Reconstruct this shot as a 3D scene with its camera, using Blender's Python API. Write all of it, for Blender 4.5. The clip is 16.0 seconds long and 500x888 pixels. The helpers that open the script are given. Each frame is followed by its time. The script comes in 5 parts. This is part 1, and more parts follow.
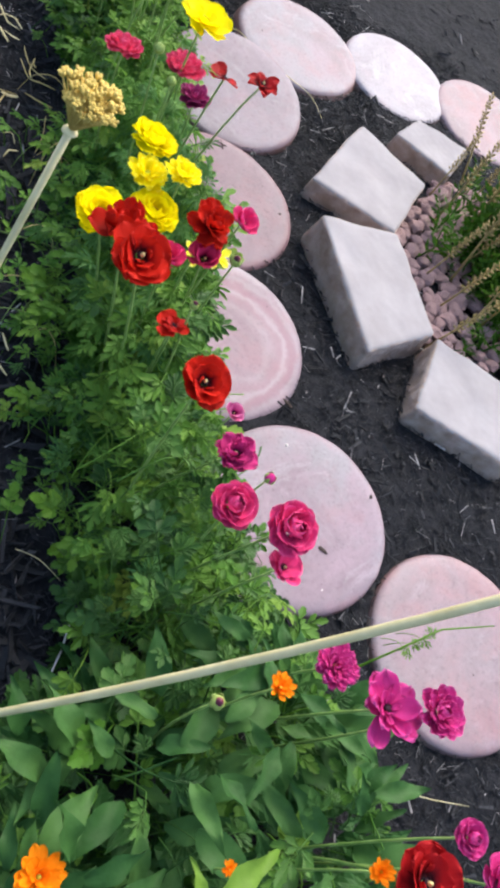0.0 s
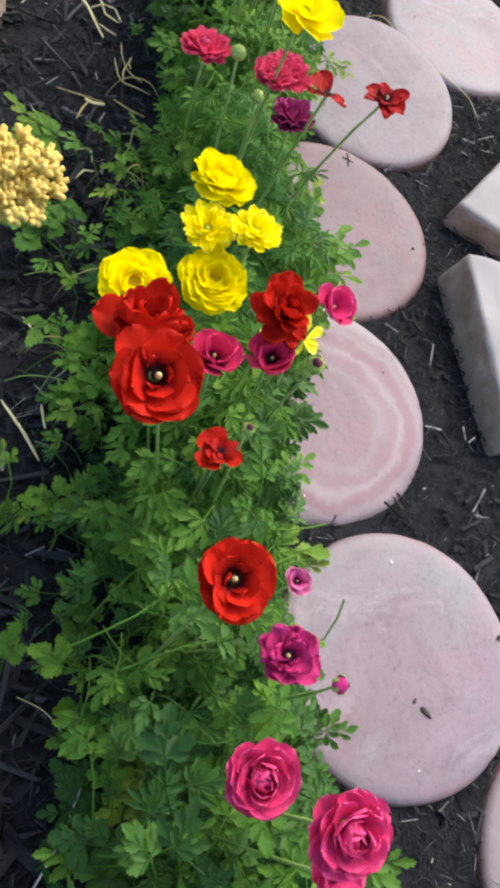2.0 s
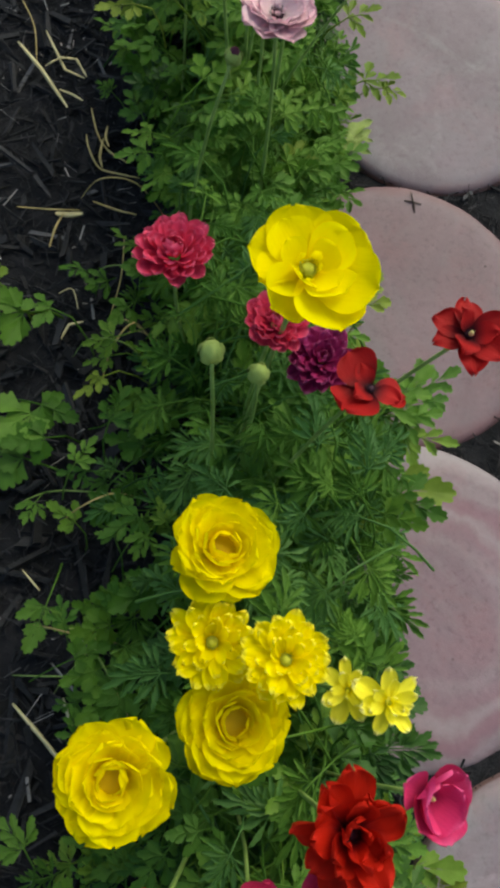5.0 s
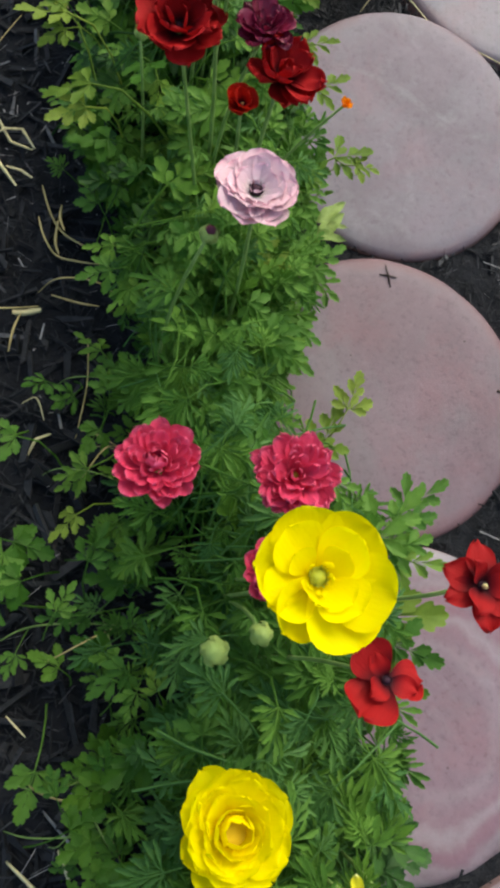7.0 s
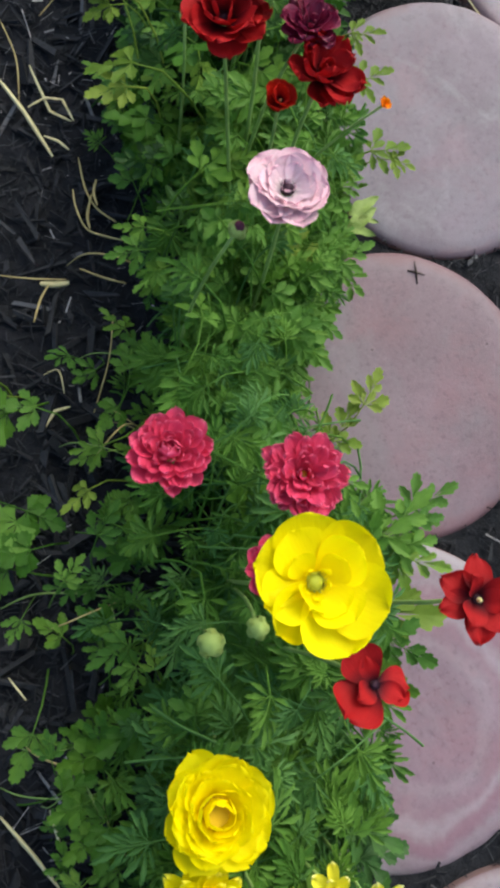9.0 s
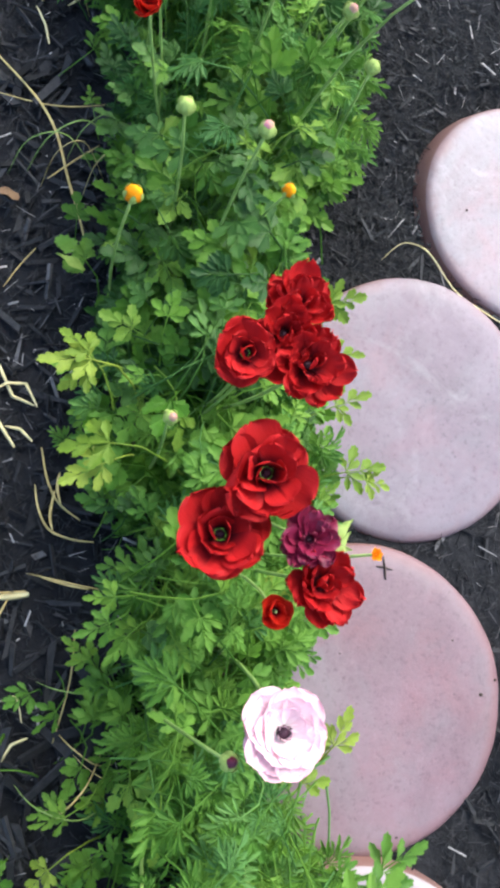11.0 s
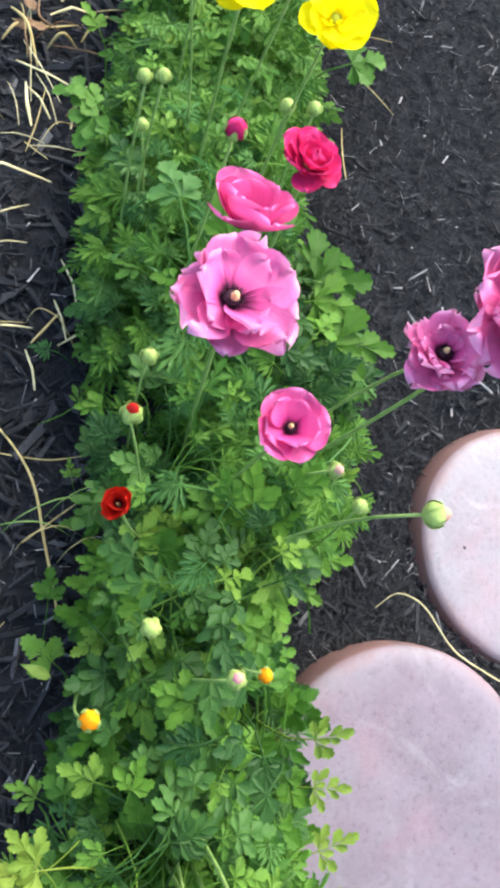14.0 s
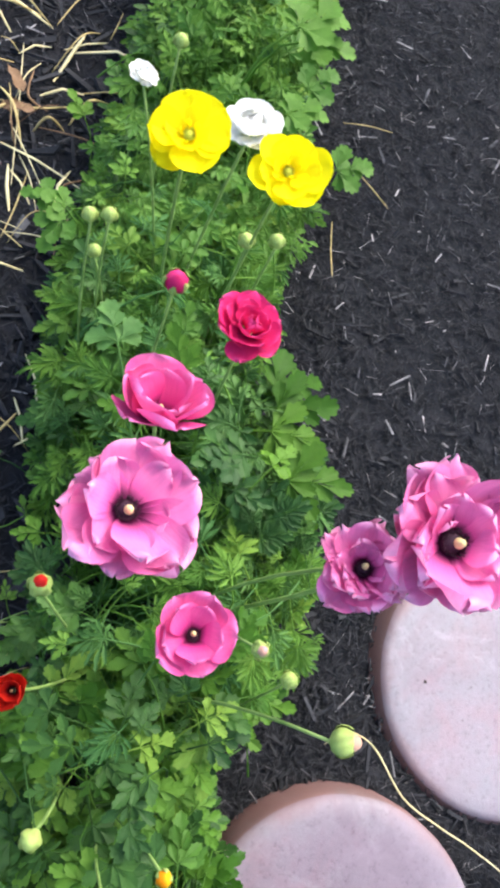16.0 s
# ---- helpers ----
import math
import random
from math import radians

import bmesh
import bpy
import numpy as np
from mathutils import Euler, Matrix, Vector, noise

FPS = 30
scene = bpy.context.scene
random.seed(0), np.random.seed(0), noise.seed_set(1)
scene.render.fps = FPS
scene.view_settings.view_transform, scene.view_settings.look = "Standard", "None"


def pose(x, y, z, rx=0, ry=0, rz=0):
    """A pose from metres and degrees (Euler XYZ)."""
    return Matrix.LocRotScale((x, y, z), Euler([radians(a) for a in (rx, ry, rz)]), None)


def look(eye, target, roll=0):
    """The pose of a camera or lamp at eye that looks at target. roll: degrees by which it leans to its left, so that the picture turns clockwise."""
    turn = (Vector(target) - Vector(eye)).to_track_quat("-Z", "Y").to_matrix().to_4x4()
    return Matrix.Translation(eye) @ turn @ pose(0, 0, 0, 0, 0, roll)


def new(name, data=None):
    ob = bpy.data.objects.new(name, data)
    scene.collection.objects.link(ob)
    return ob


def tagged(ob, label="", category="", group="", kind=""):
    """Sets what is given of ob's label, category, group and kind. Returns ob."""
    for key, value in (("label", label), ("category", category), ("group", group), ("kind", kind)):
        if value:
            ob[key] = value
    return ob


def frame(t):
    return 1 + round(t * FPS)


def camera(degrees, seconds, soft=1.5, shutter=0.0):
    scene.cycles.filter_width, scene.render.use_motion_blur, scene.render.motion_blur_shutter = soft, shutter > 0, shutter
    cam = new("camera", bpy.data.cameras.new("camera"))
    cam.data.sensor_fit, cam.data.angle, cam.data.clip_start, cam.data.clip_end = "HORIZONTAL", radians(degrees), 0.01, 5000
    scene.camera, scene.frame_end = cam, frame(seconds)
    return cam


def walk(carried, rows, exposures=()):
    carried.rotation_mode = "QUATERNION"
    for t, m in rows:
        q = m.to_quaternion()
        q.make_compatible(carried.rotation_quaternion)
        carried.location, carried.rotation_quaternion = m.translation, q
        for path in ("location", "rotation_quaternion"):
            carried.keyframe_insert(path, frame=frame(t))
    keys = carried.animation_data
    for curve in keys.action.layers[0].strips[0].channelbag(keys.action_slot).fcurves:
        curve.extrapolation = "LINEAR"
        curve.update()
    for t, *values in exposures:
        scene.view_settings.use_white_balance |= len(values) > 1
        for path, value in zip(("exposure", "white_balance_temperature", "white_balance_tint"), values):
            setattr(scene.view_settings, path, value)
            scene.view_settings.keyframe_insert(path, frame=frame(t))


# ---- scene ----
cam = camera(36.0, 16.0, soft=4.0)
PATH = [
    (0, (-0.365, -1.012, 0.967), (0.399, -0.097, -0.639), 45.2),
    (0.5, (-0.291, -0.989, 0.915), (0.478, -0.189, -0.749), 48.9),
    (1, (-0.276, -0.948, 0.879), (0.455, -0.178, -0.816), 50.1),
    (1.5, (-0.276, -0.861, 0.854), (0.332, -0.053, -0.871), 46.4),
    (2, (-0.258, -0.767, 0.843), (0.185, 0.095, -0.906), 39.0),
    (2.5, (-0.258, -0.678, 0.842), (0.071, 0.148, -0.949), 36.4),
    (3, (-0.295, -0.577, 0.824), (0.183, 0.235, -0.941), 41.8),
    (3.5, (-0.301, -0.508, 0.821), (0.257, 0.138, -0.987), 44.8),
    (4, (-0.272, -0.469, 0.784), (0.15, 0.107, -1.084), 39.2),
    (4.5, (-0.229, -0.433, 0.757), (0.012, 0.069, -1.164), 27.2),
    (5, (-0.228, -0.362, 0.76), (-0.002, 0.191, -1.149), 25.2),
    (5.2, (-0.245, -0.324, 0.758), (-0.002, 0.243, -1.144), 26.1),
    (7.3, (-0.251, -0.197, 0.769), (0.09, 0.127, -1.175), 45.9),
    (7.5, (-0.252, -0.203, 0.769), (0.091, 0.018, -1.189), 57.8),
    (8, (-0.258, -0.21, 0.771), (0.072, 0.091, -1.178), 48.4),
    (8.5, (-0.255, -0.208, 0.774), (0.074, 0.108, -1.174), 47.6),
    (9, (-0.249, -0.186, 0.78), (0.042, 0.157, -1.169), 44.2),
    (9.5, (-0.263, -0.118, 0.807), (0.035, 0.264, -1.134), 45.2),
    (10, (-0.303, -0.027, 0.808), (0.157, 0.35, -1.102), 55.0),
    (10.2, (-0.326, 0.014, 0.813), (0.191, 0.381, -1.084), 58.8),
    (12.3, (-0.271, 0.203, 0.782), (0.053, 0.595, -1.153), 46.6),
    (12.5, (-0.289, 0.222, 0.788), (0.094, 0.631, -1.132), 48.5),
    (13, (-0.346, 0.288, 0.815), (0.144, 0.704, -1.079), 53.0),
    (13.5, (-0.362, 0.35, 0.831), (0.165, 0.858, -1.031), 50.1),
    (14, (-0.312, 0.42, 0.823), (0.094, 1.041, -1.034), 40.6),
    (14.5, (-0.256, 0.462, 0.825), (0.076, 1.148, -1.024), 34.5),
    (15, (-0.23, 0.481, 0.819), (0.023, 1.172, -1.041), 29.7),
    (15.5, (-0.223, 0.503, 0.824), (0.02, 1.192, -1.038), 30.5),
    (16, (-0.261, 0.547, 0.837), (0.091, 1.207, -1.018), 39.4),
]
walk(cam, [(t, look(eye, target, roll)) for t, eye, target, roll in PATH],
     exposures=[(0, 1.46, 6450, 10), (1.5, 1.44, 6550, 6), (2.5, 1.14, 6750, 5), (3.5, 0.66, 6850, 2), (4.5, 0.28, 7000, 0), (5.0, 0.42, 7000, -1), (8, 0.78, 6500, 2), (9, 0.88, 6400, 3),
                (10, 1.42, 6250, 7), (12.5, 2.02, 6300, 3), (14, 1.95, 6300, 6), (16, 1.80, 6350, 11)])

# ---- light ----
world = bpy.data.worlds.new("sky")
world.use_nodes = True
scene.world = world
wn = world.node_tree.nodes
sky = wn.new("ShaderNodeTexSky")
sky.sky_type = "NISHITA"
sky.sun_disc = False
sky.sun_elevation = radians(48)
sky.sun_rotation = radians(35)
sky.dust_density = 4.0
world.node_tree.links.new(sky.outputs[0], wn["Background"].inputs[0])
wn["Background"].inputs[1].default_value = 0.15

sun = new("sun", bpy.data.lights.new("sun", "SUN"))
sun.data.energy = 0.8
sun.data.angle = radians(40)
sun.data.color = (1.0, 0.95, 0.88)
sun.matrix_world = look((1.0, 1.4, 2.0), (0, 0, 0))

# ---- materials ----
def nodes_of(name, rough=0.6, spec=0.3):
    m = bpy.data.materials.new(name)
    m.use_nodes = True
    nt = m.node_tree
    b = nt.nodes["Principled BSDF"]
    b.inputs["Roughness"].default_value = rough
    b.inputs["Specular IOR Level"].default_value = spec
    return m, nt, b


def ramp(nt, stops):
    r = nt.nodes.new("ShaderNodeValToRGB")
    e = r.color_ramp.elements
    while len(e) < len(stops):
        e.new(0.5)
    for i, (p, c) in enumerate(stops):
        e[i].position = p
        e[i].color = (*c, 1)
    return r


def noise_tex(nt, coord, scale, detail=4, rough=0.6):
    n = nt.nodes.new("ShaderNodeTexNoise")
    n.inputs["Scale"].default_value = scale
    n.inputs["Detail"].default_value = detail
    n.inputs["Roughness"].default_value = rough
    nt.links.new(coord, n.inputs["Vector"])
    return n


def mixed(nt, a, b, factor, how="MIX"):
    n = nt.nodes.new("ShaderNodeMix")
    n.data_type = "RGBA"
    n.blend_type = how
    for sock, v in ((n.inputs[0], factor), (n.inputs[6], a), (n.inputs[7], b)):
        if hasattr(v, "is_output"):
            nt.links.new(v, sock)
        elif isinstance(v, tuple):
            sock.default_value = (*v, 1)
        else:
            sock.default_value = v
    return n.outputs[2]


def bump(nt, height, strength, distance, target):
    n = nt.nodes.new("ShaderNodeBump")
    n.inputs["Strength"].default_value = strength
    n.inputs["Distance"].default_value = distance
    nt.links.new(height, n.inputs["Height"])
    nt.links.new(n.outputs[0], target.inputs["Normal"])


def thin(nt, b, colour, share):
    """Lets part of the light through a thin leaf or petal."""
    tr = nt.nodes.new("ShaderNodeBsdfTranslucent")
    mx = nt.nodes.new("ShaderNodeMixShader")
    mx.inputs[0].default_value = share
    nt.links.new(colour, tr.inputs[0])
    nt.links.new(b.outputs[0], mx.inputs[1])
    nt.links.new(tr.outputs[0], mx.inputs[2])
    nt.links.new(mx.outputs[0], nt.nodes["Material Output"].inputs[0])


def petal_material(name, tip, base, share=0.22, edge=None, veined=0.35, foot=None, gloss=0.12):
    """Colour runs from the petal's base to its tip, with fine veins along it."""
    m, nt, b = nodes_of(name, 0.62 if gloss < 0.2 else 0.36, gloss)
    tc = nt.nodes.new("ShaderNodeTexCoord")
    sep = nt.nodes.new("ShaderNodeSeparateXYZ")
    nt.links.new(tc.outputs["Object"], sep.inputs[0])
    stops = [(0.0, base), (0.38, tip)] if not foot else [(0.0, foot), (0.10, foot), (0.30, base), (0.55, tip)]
    stops += [(0.82, tip), (1.0, edge)] if edge else [(1.0, tip)]
    r = ramp(nt, stops)
    nt.links.new(sep.outputs[1], r.inputs[0])
    mp = nt.nodes.new("ShaderNodeMapping")
    mp.inputs["Scale"].default_value = (26, 2.2, 2.2)
    nt.links.new(tc.outputs["Object"], mp.inputs[0])
    veins = noise_tex(nt, mp.outputs[0], 1.0, 3)
    info = nt.nodes.new("ShaderNodeObjectInfo")
    hs = nt.nodes.new("ShaderNodeHueSaturation")
    mr = nt.nodes.new("ShaderNodeMapRange")
    mr.inputs[3].default_value, mr.inputs[4].default_value = 0.88, 1.12
    nt.links.new(info.outputs["Random"], mr.inputs[0])
    nt.links.new(mr.outputs[0], hs.inputs["Value"])
    vr = ramp(nt, [(0.3, (0.72, 0.72, 0.72)), (0.65, (1, 1, 1))])
    nt.links.new(veins.outputs[0], vr.inputs[0])
    col = mixed(nt, r.outputs[0], vr.outputs[0], veined, "MULTIPLY")
    nt.links.new(col, hs.inputs["Color"])
    nt.links.new(hs.outputs[0], b.inputs["Base Color"])
    bump(nt, veins.outputs[0], 0.25, 0.002, b)
    thin(nt, b, hs.outputs[0], share)
    return m


PETALS = {
    "yellow": petal_material("petal_yellow", (0.97, 0.87, 0.001), (0.95, 0.78, 0.001), share=0.48, veined=0.10),
    "lemon": petal_material("petal_lemon", (0.97, 0.87, 0.004), (0.94, 0.78, 0.002), edge=(0.97, 0.90, 0.10), share=0.46, veined=0.12),
    "pale_yellow": petal_material("petal_pale_yellow", (0.94, 0.88, 0.06), (0.85, 0.74, 0.01), edge=(0.94, 0.92, 0.45), share=0.3, veined=0.2),
    "red": petal_material("petal_red", (0.47, 0.010, 0.007), (0.28, 0.005, 0.006), gloss=0.19, foot=(0.05, 0.003, 0.006)),
    "orange_red": petal_material("petal_orange_red", (0.54, 0.016, 0.007), (0.34, 0.007, 0.007), share=0.30, foot=(0.05, 0.003, 0.006)),
    "dark_red": petal_material("petal_dark_red", (0.385, 0.008, 0.010), (0.19, 0.004, 0.008), gloss=0.16, foot=(0.04, 0.002, 0.006)),
    "rose": petal_material("petal_rose", (0.73, 0.064, 0.155), (0.52, 0.027, 0.085), edge=(0.80, 0.15, 0.27), share=0.3),
    "pink": petal_material("petal_pink", (0.72, 0.048, 0.20), (0.50, 0.020, 0.12), edge=(0.80, 0.11, 0.30), share=0.26),
    "crimson": petal_material("petal_crimson", (0.68, 0.024, 0.15), (0.48, 0.014, 0.10), edge=(0.74, 0.07, 0.25), share=0.28),
    "plum": petal_material("petal_plum", (0.52, 0.034, 0.18), (0.34, 0.014, 0.12), share=0.25, foot=(0.05, 0.004, 0.02)),
    "rose_cup": petal_material("petal_rose_cup", (0.70, 0.045, 0.16), (0.40, 0.014, 0.075), share=0.26, foot=(0.045, 0.003, 0.012)),
    "mid_pink": petal_material("petal_mid_pink", (0.74, 0.110, 0.33), (0.64, 0.052, 0.26), edge=(0.82, 0.24, 0.50), share=0.3, foot=(0.10, 0.008, 0.04)),
    "mulberry": petal_material("petal_mulberry", (0.34, 0.022, 0.13), (0.16, 0.010, 0.075), edge=(0.45, 0.08, 0.24), gloss=0.35),
    "magenta": petal_material("petal_magenta", (0.62, 0.045, 0.255), (0.44, 0.016, 0.16), edge=(0.70, 0.11, 0.36), share=0.28),
    "light_pink": petal_material("petal_light_pink", (0.76, 0.195, 0.43), (0.70, 0.105, 0.33), edge=(0.88, 0.42, 0.64), share=0.3, foot=(0.09, 0.008, 0.045)),
    "blush": petal_material("petal_blush", (0.84, 0.60, 0.65), (0.84, 0.72, 0.72), edge=(0.84, 0.48, 0.57), share=0.22, veined=0.25),
    "white": petal_material("petal_white", (0.95, 0.95, 0.90), (0.88, 0.92, 0.72), share=0.25, veined=0.1),
    "orange": petal_material("petal_orange", (0.92, 0.28, 0.004), (0.80, 0.14, 0.004)),
    "amber": petal_material("petal_amber", (0.93, 0.47, 0.006), (0.85, 0.30, 0.004)),
    "bud_red": petal_material("petal_bud_red", (0.55, 0.020, 0.012), (0.50, 0.016, 0.012)),
    "purple": petal_material("petal_purple", (0.20, 0.012, 0.045), (0.09, 0.009, 0.035), gloss=0.4),
    "bud_pink": petal_material("petal_bud_pink", (0.76, 0.30, 0.36), (0.60, 0.36, 0.26)),
}


def leaf_material(name, deep, fresh, share=0.3, gloss=0.2):
    m, nt, b = nodes_of(name, 0.50, gloss)
    tc = nt.nodes.new("ShaderNodeTexCoord")
    info = nt.nodes.new("ShaderNodeObjectInfo")
    r = ramp(nt, [(0.0, deep), (0.55, tuple((a + c) / 2 for a, c in zip(deep, fresh))), (1.0, fresh)])
    nt.links.new(info.outputs["Random"], r.inputs[0])
    n = noise_tex(nt, tc.outputs["Object"], 6, 5)
    vr = ramp(nt, [(0.3, (0.72, 0.76, 0.7)), (0.7, (1, 1, 1))])
    nt.links.new(n.outputs[0], vr.inputs[0])
    col = mixed(nt, r.outputs[0], vr.outputs[0], 0.8, "MULTIPLY")
    nt.links.new(col, b.inputs["Base Color"])
    bump(nt, n.outputs[0], 0.4, 0.002, b)
    thin(nt, b, col, share)
    return m


LEAF = leaf_material("leaf_green", (0.078, 0.205, 0.030), (0.172, 0.345, 0.052), 0.46)
LEAF_RICH = leaf_material("leaf_rich", (0.058, 0.168, 0.016), (0.140, 0.300, 0.032), 0.42)
LEAF_DARK = leaf_material("leaf_dark_glossy", (0.034, 0.105, 0.010), (0.085, 0.190, 0.020), 0.3, 0.12)
LEAF_BROAD = leaf_material("leaf_broad", (0.030, 0.100, 0.024), (0.070, 0.168, 0.042), 0.25, 0.15)
LEAF_LIGHT = leaf_material("leaf_light", (0.125, 0.270, 0.034), (0.215, 0.370, 0.052), 0.42)
LEAF_YELLOW = leaf_material("leaf_yellowing", (0.14, 0.24, 0.026), (0.235, 0.325, 0.045), 0.36)
LEAF_BLUE = leaf_material("leaf_bluish", (0.070, 0.195, 0.052), (0.155, 0.325, 0.085), 0.44)
# Dark foliage; also puts shade into the leaf colour along parts of the bed.
LEAF_DEEP_SHADED = leaf_material("leaf_deep_shaded", (0.022, 0.074, 0.016), (0.070, 0.170, 0.030), 0.22)
LEAF_PALE = leaf_material("leaf_variegated", (0.20, 0.32, 0.06), (0.38, 0.44, 0.15), 0.25)


def plain(name, colour, second, scale, rough=0.7, relief=0.3, depth=0.002, spec=0.3, islands=False):
    m, nt, b = nodes_of(name, rough, spec)
    tc = nt.nodes.new("ShaderNodeTexCoord")
    n = noise_tex(nt, tc.outputs["Object"], scale, 6)
    r = ramp(nt, [(0.32, colour), (0.68, second)])
    nt.links.new(n.outputs[0], r.inputs[0])
    col = r.outputs[0]
    if islands:
        g = nt.nodes.new("ShaderNodeNewGeometry")
        v = ramp(nt, [(0.0, (0.55, 0.55, 0.55)), (1.0, (1.25, 1.2, 1.15))])
        nt.links.new(g.outputs["Random Per Island"], v.inputs[0])
        col = mixed(nt, col, v.outputs[0], 1.0, "MULTIPLY")
    nt.links.new(col, b.inputs["Base Color"])
    bump(nt, n.outputs[0], relief, depth, b)
    return m


STEM = plain("stem_green", (0.145, 0.255, 0.052), (0.27, 0.39, 0.11), 60, 0.5)
DRY = plain("dry_straw", (0.36, 0.27, 0.10), (0.58, 0.47, 0.20), 45, 0.6)
DRY_PALE = plain("dry_pale", (0.54, 0.47, 0.23), (0.71, 0.64, 0.37), 30, 0.55)
SEED = plain("seed_head_gold", (0.50, 0.36, 0.07), (0.74, 0.58, 0.19), 90, 0.7)
DARK = plain("dark_centre", (0.012, 0.004, 0.010), (0.05, 0.012, 0.03), 300, 0.6)
YELLOW_EYE = plain("ochre_eye", (0.50, 0.33, 0.006), (0.70, 0.50, 0.010), 300, 0.6)
PISTIL = plain("pistil_cream", (0.62, 0.52, 0.18), (0.75, 0.66, 0.32), 300, 0.5)
GREEN_EYE = plain("green_eye", (0.35, 0.42, 0.03), (0.55, 0.55, 0.05), 300, 0.5)
BUD_GREEN = plain("bud_green", (0.21, 0.33, 0.06), (0.40, 0.49, 0.14), 90, 0.5)
SOIL = plain("soil", (0.008, 0.009, 0.011), (0.020, 0.021, 0.025), 38, 0.95, 0.9, 0.012, 0.15)
GRAVEL = plain("gravel_red", (0.20, 0.125, 0.122), (0.34, 0.235, 0.230), 45, 0.85, 0.5, 0.003)
BLOCK_SIDE = plain("limestone_side", (0.30, 0.215, 0.165), (0.46, 0.37, 0.325), 34, 0.9, 0.9, 0.005)
BLOCK = plain("limestone", (0.245, 0.231, 0.236), (0.315, 0.301, 0.308), 11, 0.85, 0.5, 0.003)
DEAD = plain("dead_leaf_brown", (0.10, 0.055, 0.028), (0.24, 0.15, 0.08), 40, 0.8)
SPIKE = plain("spike_brown", (0.22, 0.16, 0.06), (0.42, 0.33, 0.14), 120, 0.8)
VIOLET = plain("violet_floret", (0.25, 0.07, 0.38), (0.42, 0.16, 0.52), 120, 0.6)
CRUMB = plain("bark_crumb", (0.02, 0.016, 0.014), (0.07, 0.05, 0.04), 90, 0.9)
PALE_CRUMB = plain("pale_crumb", (0.55, 0.52, 0.48), (0.75, 0.73, 0.70), 90, 0.8)


FLECK = plain("bleached_fleck", (0.15, 0.152, 0.16), (0.42, 0.418, 0.42), 60, 0.7, islands=True)


def mulch_material():
    """Dark dyed wood shreds; a few are bleached grey or straw-coloured."""
    m, nt, b = nodes_of("mulch", 0.78, 0.22)
    g = nt.nodes.new("ShaderNodeNewGeometry")
    tc = nt.nodes.new("ShaderNodeTexCoord")
    r = ramp(nt, [(0.0, (0.014, 0.015, 0.0175)), (0.50, (0.022, 0.0235, 0.027)), (0.96, (0.036, 0.038, 0.043)), (1.0, (0.13, 0.131, 0.137))])
    nt.links.new(g.outputs["Random Per Island"], r.inputs[0])
    n = noise_tex(nt, tc.outputs["Object"], 160, 5)
    vr = ramp(nt, [(0.3, (0.6, 0.6, 0.6)), (0.7, (1.1, 1.1, 1.1))])
    nt.links.new(n.outputs[0], vr.inputs[0])
    nt.links.new(mixed(nt, r.outputs[0], vr.outputs[0], 1.0, "MULTIPLY"), b.inputs["Base Color"])
    bump(nt, n.outputs[0], 0.6, 0.002, b)
    return m


MULCH = mulch_material()


